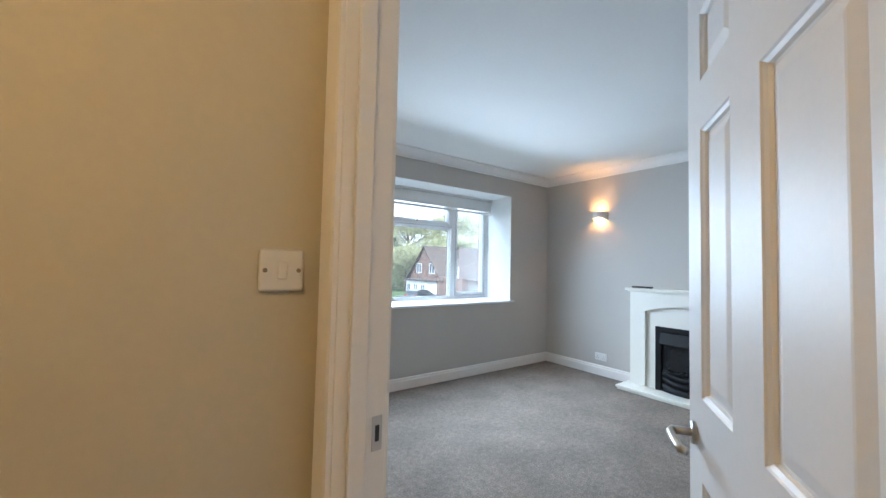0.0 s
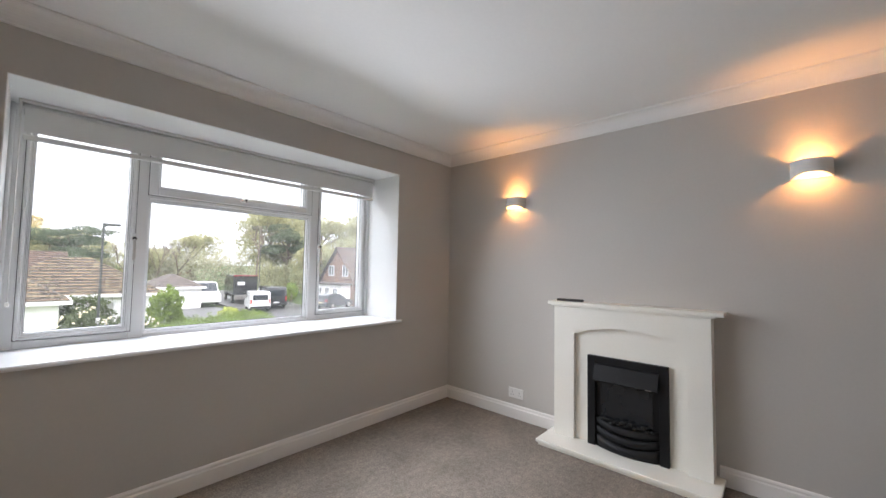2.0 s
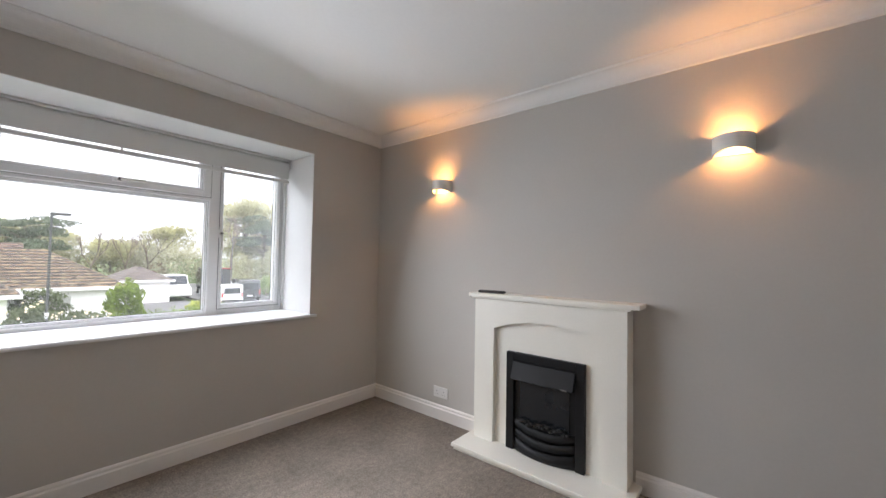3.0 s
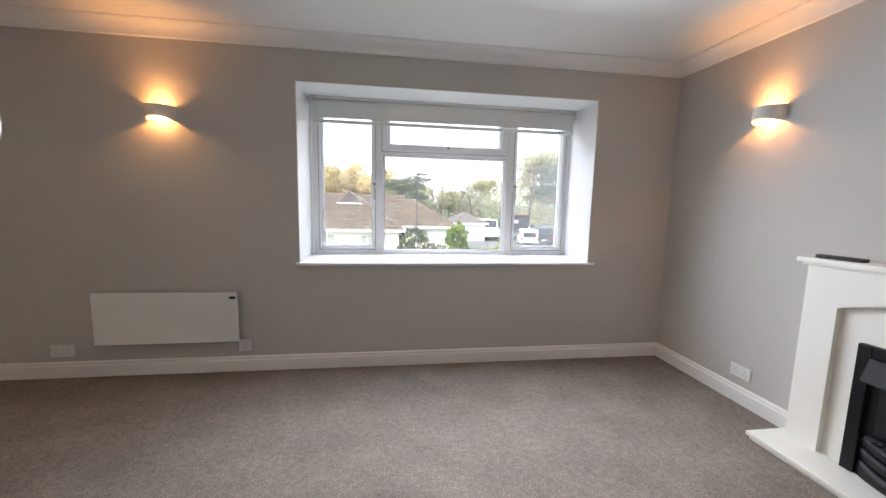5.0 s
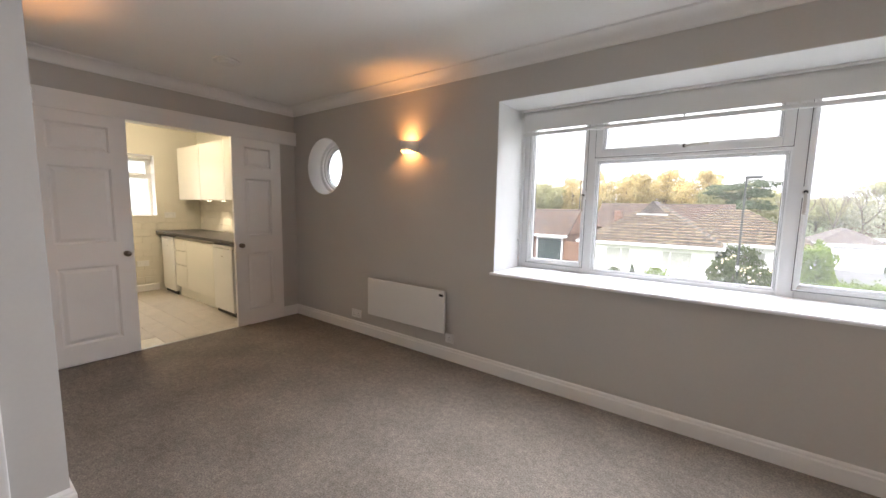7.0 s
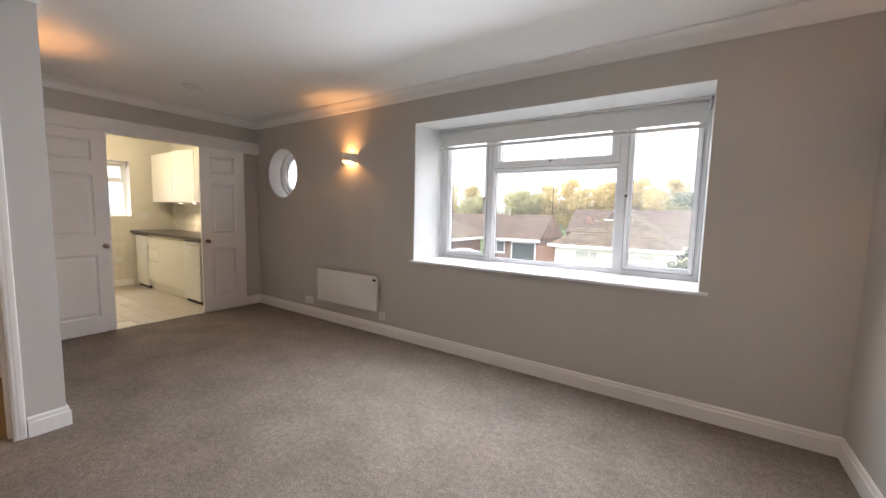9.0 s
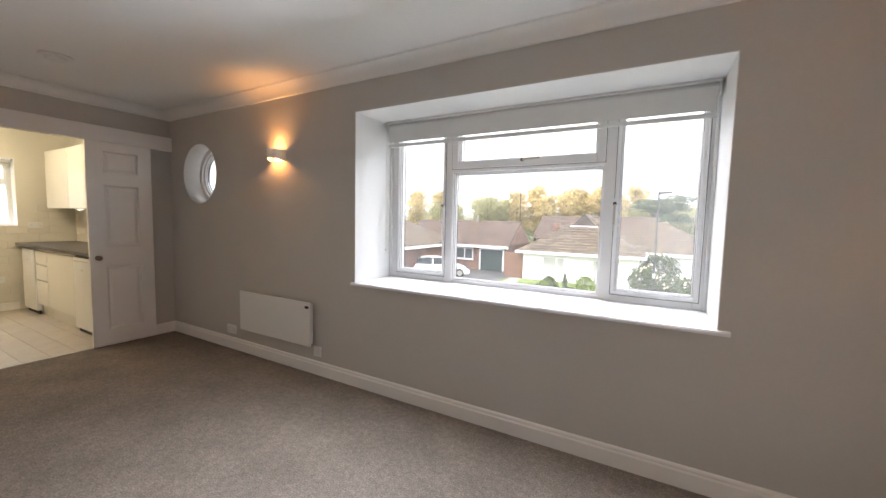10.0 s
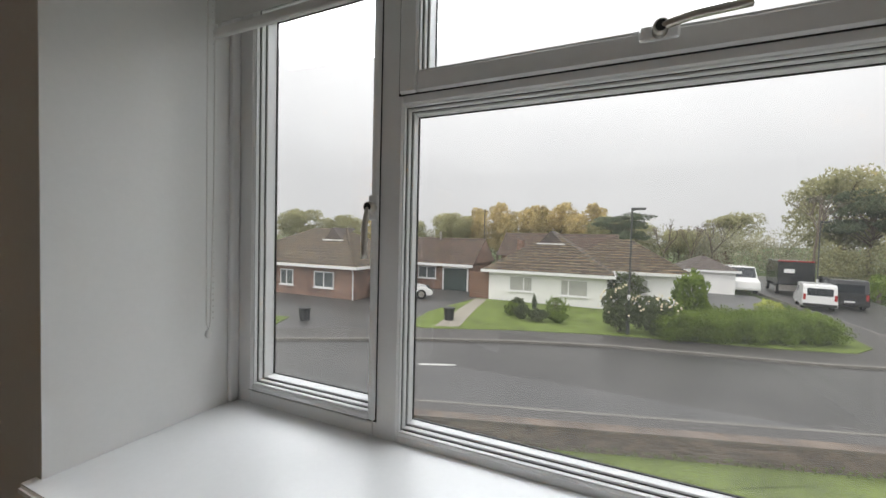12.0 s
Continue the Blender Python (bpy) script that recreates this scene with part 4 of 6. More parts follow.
M_ROAD = material("wet_asphalt", (0.056, 0.055, 0.053), 0.42, var=0.25, scale=0.35, fine=0.15, fine_scale=30, bump=0.25, bump_scale=40)
M_PAVE = material("damp_tarmac_pavement", (0.058, 0.054, 0.05), 0.55, var=0.15, scale=0.6, fine=0.12, fine_scale=25, bump=0.2, bump_scale=40)
M_KERB = material("concrete_kerb", (0.17, 0.16, 0.145), 0.75, var=0.15, scale=2, fine=0.1, fine_scale=40, bump=0.2, bump_scale=40)
M_GRASS = material("lawn_grass", (0.125, 0.165, 0.042), 0.9, var=0.28, scale=1.1, fine=0.35, fine_scale=16, bump=0.8, bump_scale=30, spec=0.2)
M_EARTH = material("rough_ground", (0.09, 0.12, 0.05), 0.95, var=0.25, scale=0.12, fine=0.25, fine_scale=6, spec=0.1)
M_SLAB = material("pale_paving_slab", (0.27, 0.25, 0.21), 0.8, var=0.12, scale=1.5, fine=0.1, fine_scale=20)
M_LEAF = foliage("hedge_leaf", (0.17, 0.235, 0.045), 0.6, var=0.35, scale=1.3, fine=0.3, fine_scale=9, spec=0.3)
M_LEAF2 = foliage("rose_bush_leaf", (0.12, 0.145, 0.07), 0.6, var=0.35, scale=1.5, fine=0.3, fine_scale=9, spec=0.3)
# poplar, olive and pine colours are lightened to carry the distance haze
M_AUTUMN = foliage("hazed_autumn_poplar_leaf", (0.60, 0.50, 0.26), 0.7, var=0.35, scale=0.25, fine=0.25, fine_scale=2, spec=0.2)
M_OLIVE = foliage("hazed_olive_tree_leaf", (0.40, 0.39, 0.22), 0.7, var=0.35, scale=0.25, fine=0.25, fine_scale=2, spec=0.2)
M_PINE = foliage("dark_pine_needle", (0.14, 0.17, 0.11), 0.7, var=0.3, scale=0.4, fine=0.25, fine_scale=2, spec=0.2)
M_BARK = material("grey_bark", (0.15, 0.12, 0.09), 0.9, var=0.25, scale=3, bump=0.5, bump_scale=20)
M_RENDER = material("white_masonry_paint", (0.82, 0.815, 0.80), 0.8, var=0.05, scale=0.8, fine=0.03, fine_scale=12, bump=0.15, bump_scale=30)
M_DARKGREEN = material("dark_green_garage_paint", (0.035, 0.055, 0.05), 0.5, var=0.1, scale=2)
M_CARPAINT = material("white_car_paint", (0.78, 0.78, 0.78), 0.2, var=0.01, scale=2, coat=0.5)
M_BLACKPAINT = material("black_van_paint", (0.018, 0.019, 0.021), 0.22, var=0.05, scale=2, coat=0.5)
M_GREYPAINT = material("dark_grey_car_paint", (0.05, 0.055, 0.06), 0.22, var=0.05, scale=2, coat=0.5)
M_RUBBER = material("tyre_rubber", (0.02, 0.02, 0.02), 0.85, var=0.1, scale=10)
M_CARGLASS = material("dark_vehicle_glass", (0.02, 0.025, 0.03), 0.06, var=0.05)
M_REDLIGHT = material("red_lamp_plastic", (0.35, 0.02, 0.02), 0.2, var=0.05)
M_ROSE = material("pale_rose_petals", (0.75, 0.66, 0.45), 0.7, var=0.1, scale=8)
M_FENCE = material("brown_fence_board", (0.20, 0.115, 0.075), 0.85, var=0.2, scale=3, fine=0.15, fine_scale=20)
M_WINDARK = material("far_window_glass", (0.10, 0.115, 0.12), 0.08, var=0.1, scale=1)
M_CURTAIN = material("pale_vertical_blind", (0.42, 0.42, 0.39), 0.8, var=0.12, scale=12)
M_BIN = material("black_bin_plastic", (0.02, 0.021, 0.023), 0.5, var=0.1)
M_POST = material("weathered_steel_post", (0.06, 0.064, 0.06), 0.6, var=0.15, scale=4)


def coursed(name, a, b, along, size_u, size_z, rough=0.85, mortar=(0.30, 0.27, 0.24), gap=0.06, lichen=0.0):
    """Brick or tile courses as a brick texture on the object's own coordinates."""
    m = bpy.data.materials.new(name)
    m.use_nodes = True
    n, l = m.node_tree.nodes, m.node_tree.links
    bsdf = n["Principled BSDF"]
    bsdf.inputs["Roughness"].default_value = rough
    co = n.new("ShaderNodeTexCoord")
    sep = n.new("ShaderNodeSeparateXYZ")
    add = n.new("ShaderNodeMath")
    add.operation = "ADD"
    comb = n.new("ShaderNodeCombineXYZ")
    l.new(co.outputs["Object"], sep.inputs["Vector"])
    l.new(sep.outputs["X"], add.inputs[0])
    l.new(sep.outputs["Y"], add.inputs[1])
    l.new(add.outputs["Value"], comb.inputs["X"])
    l.new(sep.outputs["Z"], comb.inputs["Y"])
    br = n.new("ShaderNodeTexBrick")
    br.inputs["Scale"].default_value = 1.0
    br.inputs["Brick Width"].default_value, br.inputs["Row Height"].default_value = size_u, size_z
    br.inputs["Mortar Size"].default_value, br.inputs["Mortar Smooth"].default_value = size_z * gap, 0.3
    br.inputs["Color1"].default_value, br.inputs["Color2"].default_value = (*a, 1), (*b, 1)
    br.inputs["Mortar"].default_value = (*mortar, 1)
    l.new(comb.outputs["Vector"], br.inputs["Vector"])
    ns = n.new("ShaderNodeTexNoise")
    ns.inputs["Scale"].default_value, ns.inputs["Detail"].default_value = 1.4, 5
    l.new(co.outputs["Object"], ns.inputs["Vector"])
    mr = n.new("ShaderNodeMapRange")
    mr.inputs["From Min"].default_value, mr.inputs["From Max"].default_value = 0.3, 0.7
    mr.inputs["To Min"].default_value, mr.inputs["To Max"].default_value = 0.62, 1.38
    l.new(ns.outputs["Fac"], mr.inputs["Value"])
    hs = n.new("ShaderNodeHueSaturation")
    l.new(mr.outputs["Result"], hs.inputs["Value"])
    l.new(br.outputs["Color"], hs.inputs["Color"])
    out = hs.outputs["Color"]
    if lichen:
        spots_ = n.new("ShaderNodeTexNoise")
        spots_.inputs["Scale"].default_value, spots_.inputs["Detail"].default_value = 3.2, 8
        spots_.inputs["Roughness"].default_value = 0.75
        l.new(co.outputs["Object"], spots_.inputs["Vector"])
        cr = n.new("ShaderNodeMapRange")
        cr.inputs["From Min"].default_value, cr.inputs["From Max"].default_value = 0.5, 0.66
        cr.inputs["To Max"].default_value = lichen
        l.new(spots_.outputs["Fac"], cr.inputs["Value"])
        mx = n.new("ShaderNodeMixRGB")
        mx.inputs["Color2"].default_value = (0.34, 0.29, 0.17, 1)
        l.new(cr.outputs["Result"], mx.inputs["Fac"])
        l.new(out, mx.inputs["Color1"])
        out = mx.outputs["Color"]
    l.new(out, bsdf.inputs["Base Color"])
    bp = n.new("ShaderNodeBump")
    bp.inputs["Strength"].default_value, bp.inputs["Distance"].default_value = 0.6, 0.02
    l.new(br.outputs["Fac"], bp.inputs["Height"])
    bp.invert = True
    l.new(bp.outputs["Normal"], bsdf.inputs["Normal"])
    return m


M_BRICK = coursed("red_brown_brick", (0.25, 0.145, 0.10), (0.19, 0.11, 0.08), 0, 0.225, 0.075)
M_BRICKDARK = coursed("weathered_garden_brick", (0.17, 0.13, 0.10), (0.12, 0.10, 0.085), 0, 0.225, 0.075, mortar=(0.16, 0.15, 0.13))
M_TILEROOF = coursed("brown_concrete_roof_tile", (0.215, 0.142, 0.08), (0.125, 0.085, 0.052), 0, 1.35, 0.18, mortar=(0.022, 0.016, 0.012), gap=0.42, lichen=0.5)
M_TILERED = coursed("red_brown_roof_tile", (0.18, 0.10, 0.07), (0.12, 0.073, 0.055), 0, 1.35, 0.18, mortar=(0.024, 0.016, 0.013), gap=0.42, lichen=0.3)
M_TILEDARK = coursed("dark_slate_roof_tile", (0.13, 0.105, 0.09), (0.10, 0.085, 0.075), 0, 0.33, 0.15, mortar=(0.05, 0.04, 0.04), gap=0.22, lichen=0.25)


def prism(bm, pts, z0, z1):
    lo_ = [bm.verts.new((x, y, z0)) for x, y in pts]
    hi = [bm.verts.new((x, y, z1)) for x, y in pts]
    bm.faces.new(hi)
    bm.faces.new(lo_[::-1])
    for i in range(len(pts)):
        j = (i + 1) % len(pts)
        bm.faces.new((lo_[i], lo_[j], hi[j], hi[i]))
    return bm


def patch(name, pts, z0, z1, mat, label):
    return structure(name, prism(bmesh.new(), pts, z0, z1), mat, label)


bm = bmesh.new()
bmesh.ops.create_grid(bm, x_segments=2, y_segments=2, size=1500)
bmesh.ops.translate(bm, verts=bm.verts, vec=(0, 0, G - 0.10))
structure("ground", bm, M_EARTH, "rough green ground reaching the horizon")
FAR = [(-60, -16), (-30, 1.5), (-16, 10.2), (-8.8, 14.6), (-3.8, 17.3), (0.0, 18.9), (3.5, 20.0), (7.0, 20.6), (10.5, 21.1), (13.4, 22.0), (15.2, 24.2), (15.7, 28.0)]
NEAR = [(60, 31), (30, 21.6), (8.2, 14.8), (-1.2, 12.0), (-10, 7.6), (-30, -5), (-60, -23)]
patch("road", FAR + [(15.8, 34), (16.0, 48), (16.5, 70), (24.5, 70), (23.5, 48), (21.5, 36), (22.0, 29.5), (26, 27.0), (60, 37)] + NEAR, G - 0.12, G, M_ROAD, "wet grey asphalt road with a side road")


def kerb_line(name, pts, off):
    """A row of kerb stones along a line."""
    bm = bmesh.new()
    prof = [(0, -0.1), (0, 0.095), (0.02, 0.11), (0.13, 0.11), (0.13, -0.1)]
    path = []
    for i, p in enumerate(pts):
        a, b = Vector(pts[max(i - 1, 0)]), Vector(pts[min(i + 1, len(pts) - 1)])
        d = (b - a).normalized()
        path.append(((p[0], p[1], G), (-d.y * off, d.x * off, 0)))
    sweep(bm, prof, path)
    return structure(name, bm, M_KERB, "pale concrete kerb beside the road")


kerb_line("kerb_far", FAR + [(15.8, 34), (16.0, 48), (16.5, 70)], 1)
kerb_line("kerb_near", NEAR, 1)


def offset(pts, d):
    out = []
    for i, p in enumerate(pts):
        a, b = Vector(pts[max(i - 1, 0)]), Vector(pts[min(i + 1, len(pts) - 1)])
        t = (b - a).normalized()
        out.append((p[0] - t.y * d, p[1] + t.x * d))
    return out


side = FAR + [(15.8, 34)]
patch("pavement_far", offset(side, 0.13) + offset(side, 1.75)[::-1], G - 0.1, G + 0.105, M_PAVE, "dark damp tarmac pavement")
patch("pavement_near", offset(NEAR, 0.13) + offset(NEAR, 1.5)[::-1], G - 0.1, G + 0.105, M_PAVE, "dark damp tarmac pavement")
# driveway, lawns and path
patch("driveway", [(-20, 9.5), (-16, 12.3), (-8.9, 16.35), (-4.5, 18.8), (-4.5, 24), (-4.4, 31.5), (-11.9, 31.5), (-11.9, 23.4), (-24, 23.4)], G - 0.1, G + 0.10, M_ROAD, "dark wet asphalt driveway")
patch("lawn_left", [(-18.5, 13.6), (-14.4, 13.8), (-11.0, 16.2), (-11.6, 17.6), (-16, 17.0)], G - 0.1, G + 0.13, M_GRASS, "small wet green lawn")
patch("lawn_white_house", offset(FAR, 1.78)[4:12][::-1] + [(-5.6, 19.0), (-6.1, 22.5), (-5.2, 28.6), (3.3, 28.7), (8.2, 30.6), (13.4, 27.1)], G - 0.1, G + 0.12, M_GRASS, "wet green front lawn")
patch("path", [(-4.3, 19.4), (-3.2, 19.9), (-3.55, 22.0), (-4.0, 25.0), (-4.4, 28.4), (-5.2, 28.4), (-4.9, 25.0), (-4.6, 22.0)], G - 0.1, G + 0.135, M_SLAB, "pale paved garden path")
patch("drive_garage", [(8.2, 30.5), (13.4, 27), (14.1, 34), (14.6, 42), (9.5, 42)], G - 0.1, G + 0.11, M_ROAD, "asphalt drive before the garage")
patch("lawn_near", [(-30, -8), (-10, 5.8), (-1.0, 10.4), (8.8, 13.2), (30, 19.6), (40, 4.3), (-30, 4.3 - 12)], G - 0.1, G + 0.05, M_GRASS, "bright wet lawn below the window")
patch("drive_right", [(22.3, 29.8), (26.0, 27.4), (40, 31), (40, 44), (24.5, 42), (21.9, 36)], G - 0.1, G + 0.08, M_SLAB, "pale paved forecourt")
bm = bmesh.new()
for i in range(7):
    a = (-2.65 - i * 7.8, 14.55 - i * 3.9)
    prism(bm, [(a[0], a[1]), (a[0] + 1.15, a[1] + 0.50), (a[0] + 1.10, a[1] + 0.63), (a[0] - 0.05, a[1] + 0.13)], G + 0.001, G + 0.005)
structure("road_marking", bm, material("worn_white_road_paint", (0.5, 0.5, 0.48), 0.7, var=0.2, scale=4), "worn white dashes on the road")

gw = thing("garden_wall", (0, 0, G), "low weathered brick garden wall beside the pavement", "wall")
wl_pts = offset(NEAR, 1.55)[1:6]
bm = bmesh.new()
sweep(bm, [(0, -0.1), (0, 0.48), (0.22, 0.48), (0.22, -0.1)], [((p[0], p[1], 0), (0.28, -0.96, 0)) for p in wl_pts])
part("brickwork", bm, M_BRICKDARK, gw)
bm = bmesh.new()
sweep(bm, [(-0.03, 0.48), (-0.03, 0.54), (0.25, 0.54), (0.25, 0.48)], [((p[0], p[1], 0), (0.28, -0.96, 0)) for p in wl_pts])
part("coping", bm, M_BRICKDARK, gw, "brick on edge coping")


# ---- outside: houses ----
def hip_roof(bm, x0, x1, y0, y1, z, h, ridge_axis="x", over=0.35, gablet=0.0):
    """A hipped roof; with a gablet the ridge is cut back at its front end."""
    x0, x1, y0, y1 = x0 - over, x1 + over, y0 - over, y1 + over
    c = [bm.verts.new(v) for v in ((x0, y0, z), (x1, y0, z), (x1, y1, z), (x0, y1, z))]
    if ridge_axis == "x":
        d = (y1 - y0) / 2
        r = [bm.verts.new((x0 + d, (y0 + y1) / 2, z + h)), bm.verts.new((x1 - d, (y0 + y1) / 2, z + h))]
        bm.faces.new((c[0], c[1], r[1], r[0]))
        bm.faces.new((c[2], c[3], r[0], r[1]))
        bm.faces.new((c[1], c[2], r[1]))
        bm.faces.new((c[3], c[0], r[0]))
    else:
        d = (x1 - x0) / 2
        r = [bm.verts.new(((x0 + x1) / 2, y0 + d, z + h)), bm.verts.new(((x0 + x1) / 2, y1 - d, z + h))]
        bm.faces.new((c[0], c[1], r[0]))
        bm.faces.new((c[2], c[3], r[1]))
        bm.faces.new((c[1], c[2], r[1], r[0]))
        bm.faces.new((c[3], c[0], r[0], r[1]))
    bm.faces.new(c[::-1])
    return bm


def gable_roof(bm, x0, x1, y0, y1, z, h, over=0.3):
    """A gabled roof with its ridge along x."""
    y0, y1 = y0 - over, y1 + over
    ym = (y0 + y1) / 2
    v = [bm.verts.new(p) for p in ((x0, y0, z), (x1, y0, z), (x1, y1, z), (x0, y1, z), (x0, ym, z + h), (x1, ym, z + h))]
    bm.faces.new((v[0], v[1], v[5], v[4]))
    bm.faces.new((v[2], v[3], v[4], v[5]))
    bm.faces.new((v[0], v[4], v[3]))
    bm.faces.new((v[1], v[2], v[5]))
    bm.faces.new((v[0], v[3], v[2], v[1]))
    return bm


def house_window(parent, xa, xb, za, zb, y, lights=2, split=None, blinds=True):
    """A white-framed window on a wall that faces -y."""
    w = part("window", rect_frame(bmesh.new(), (xa, za), (xb, zb), 0.07, y - 0.05, y + 0.02, 0.0), M_UPVC, parent, "white framed window")
    part("sill", boxes(((xa - 0.06, y - 0.10, za - 0.07), (xb + 0.06, y, za))), M_UPVC, w)
    xm = split if split else (xa + xb) / 2
    part("mullion", boxes(((xm - 0.04, y - 0.05, za + 0.07), (xm + 0.04, y + 0.02, zb - 0.07))), M_UPVC, w)
    for a, b in ((xa + 0.07, xm - 0.04), (xm + 0.04, xb - 0.07)):
        part("pane", boxes(((a, y - 0.02, za + 0.07), (b, y - 0.01, zb - 0.07))), M_CURTAIN if blinds else M_WINDARK, w)
    return w


def house_window_x(parent, ya, yb, za, zb, x):
    """A white-framed window on a wall that faces -x."""
    w = part("window", yframe(bmesh.new(), (ya, za), (yb, zb), 0.08, x - 0.06, x + 0.02), M_UPVC, parent, "white framed window")
    part("mullion", boxes(((x - 0.06, (ya + yb) / 2 - 0.04, za + 0.08), (x + 0.02, (ya + yb) / 2 + 0.04, zb - 0.08))), M_UPVC, w)
    part("pane", boxes(((x - 0.02, ya + 0.08, za + 0.08), (x - 0.01, yb - 0.08, zb - 0.08))), M_WINDARK, w)
    return w


def eaves(parent, x0, x1, y0, y1, z, over=0.35):
    bm = bmesh.new()
    x0, x1, y0, y1 = x0 - over, x1 + over, y0 - over, y1 + over
    box(bm, (x0 - 0.08, y0 - 0.08, z - 0.17), (x1 + 0.08, y0 + 0.03, z + 0.02))
    box(bm, (x0 - 0.08, y0 + 0.03, z - 0.17), (x0 + 0.03, y1, z + 0.02))
    box(bm, (x1 - 0.03, y0 + 0.03, z - 0.17), (x1 + 0.08, y1, z + 0.02))
    box(bm, (x0, y0, z - 0.06), (x1, y1, z - 0.02))
    return part("gutter", bm, M_UPVC, parent, "white gutter and fascia")


def bungalow(name, label):
    return thing(name, (0, 0, 0), label, "house")


# white rendered bungalow opposite
ZG = -0.38
wb = bungalow("bungalow", "white rendered bungalow with a brown tiled hipped roof")
part("wall", boxes(((-4.4, 28.8, G - 0.1), (3.25, 36.5, ZG))), M_RENDER, wb)
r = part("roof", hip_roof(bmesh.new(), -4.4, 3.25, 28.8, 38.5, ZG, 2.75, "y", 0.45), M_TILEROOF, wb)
gb = bmesh.new()
v = [gb.verts.new(p) for p in ((-1.475, 31.3, 1.50), (0.325, 31.3, 1.50), (-0.575, 31.25, 2.46), (-0.575, 34.0, 2.46), (-1.475, 33.6, 1.50), (0.325, 33.6, 1.50))]
gb.faces.new(v[:3])
gb.faces.new((v[0], v[2], v[3], v[4]))
gb.faces.new((v[1], v[5], v[3], v[2]))
part("gablet", gb, M_TILEDARK, r, "dark gablet at the ridge")
part("gablet_fascia", boxes(((-1.55, 31.20, 1.42), (0.40, 31.28, 1.53))), M_RENDER, r)
eaves(wb, -4.4, 3.25, 28.8, 36.5, ZG, 0.40)
house_window(wb, -2.95, -1.35, -1.78, -0.75, 28.8, split=-1.95)
house_window(wb, 0.45, 2.15, -1.85, -0.78, 28.8, split=0.95)
part("wing_wall", boxes(((3.25, 32.6, G - 0.1), (8.1, 39, ZG))), M_RENDER, wb)
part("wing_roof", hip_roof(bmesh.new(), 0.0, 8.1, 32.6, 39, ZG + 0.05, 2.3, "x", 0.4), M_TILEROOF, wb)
eaves(wb, 3.7, 8.1, 32.6, 39, ZG + 0.05, 0.4)
house_window(wb, 4.6, 5.9, -1.8, -0.8, 32.6)
part("chimney", boxes(((-4.9, 40.0, 0), (-4.3, 40.6, 1.7))), M_BRICK, wb)
pk = thing("picket_fence", (3.3, 28.75, G + 0.1), "short white picket fence beside the bungalow", "fence")
for i in range(6):
    part("picket", boxes(((0.08 * i, -0.01, 0), (0.08 * i + 0.05, 0.01, 0.9))), M_UPVC, pk)
part("rail", boxes(((0, 0.01, 0.3), (0.46, 0.03, 0.36))), M_UPVC, pk)

# brick house
bh = bungalow("brick_house", "brown brick bungalow with a tiled hipped roof and garage wing")
ZH = -0.30
part("wall", boxes(((-24.0, 23.4, G - 0.1), (-11.94, 31, ZH))), M_BRICK, bh)
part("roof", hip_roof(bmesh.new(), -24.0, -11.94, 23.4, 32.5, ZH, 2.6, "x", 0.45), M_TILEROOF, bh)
part("ridge_tiles", tube(bmesh.new(), [(-11.55, 23.0, ZH + 0.03), (-16.05, 27.85, ZH + 2.63)], 0.10, 6), M_TILEROOF, bh)
gb = bmesh.new()
v = [gb.verts.new(p) for p in ((-16.9, 26.2, 1.38), (-15.2, 26.2, 1.38), (-16.05, 26.15, 2.34), (-16.05, 29, 2.34))]
gb.faces.new(v[:3])
gb.faces.new((v[0], v[2], v[3]))
gb.faces.new((v[1], v[3], v[2]))
part("gablet", gb, M_TILEDARK, bh, "dark gablet at the ridge")
part("gablet_fascia", boxes(((-17.0, 26.10, 1.30), (-15.1, 26.18, 1.41))), M_RENDER, bh)
eaves(bh, -24.0, -11.94, 23.4, 30.8, ZH, 0.4)
for xa, xb in ((-20.6, -19.2), (-18.4, -17.2), (-15.3, -13.6)):
    house_window(bh, xa, xb, -1.85, -0.75, 23.4, blinds=False)
part("downpipe", tube(bmesh.new(), [(-11.85, 23.0, ZH - 0.1), (-12.0, 23.32, ZH - 0.5), (-12.0, 23.32, G + 0.1)], 0.045, 8), M_UPVC, bh, "white downpipe")
part("garage_wall", boxes(((-11.94, 31.5, G - 0.1), (-6.6, 37, ZH - 0.1))), M_BRICK, bh)
part("garage_roof", gable_roof(bmesh.new(), -17.0, -6.4, 31.5, 37.0, ZH - 0.05, 2.1, 0.4), M_TILERED, bh)
bm = bmesh.new()
bm.faces.new([bm.verts.new(p) for p in ((-6.38, 31.3, ZH), (-6.38, 37.2, ZH), (-6.38, 34.25, ZH + 1.95))])
part("gable", bm, M_BRICK, bh)
part("verge", tube(bmesh.new(), [(-6.38, 31.05, ZH - 0.05), (-6.38, 34.25, ZH + 2.08)], 0.06, 6), M_TILERED, bh)
part("gutter_garage", boxes(((-11.94, 30.95, ZH - 0.25), (-6.4, 31.1, ZH - 0.05))), M_UPVC, bh, "white gutter")
gd = part("garage_door", boxes(((-9.0, 31.42, G + 0.1), (-7.0, 31.48, -0.72))), M_DARKGREEN, bh, "dark green garage door")
part("door_frame", boxes(((-9.12, 31.4, G + 0.1), (-9.0, 31.5, -0.6)), ((-7.0, 31.4, G + 0.1), (-6.88, 31.5, -0.6)), ((-9.0, 31.4, -0.72), (-7.0, 31.5, -0.6))), M_UPVC, gd)
house_window(bh, -11.4, -9.75, -1.65, -0.65, 31.5, blinds=False)
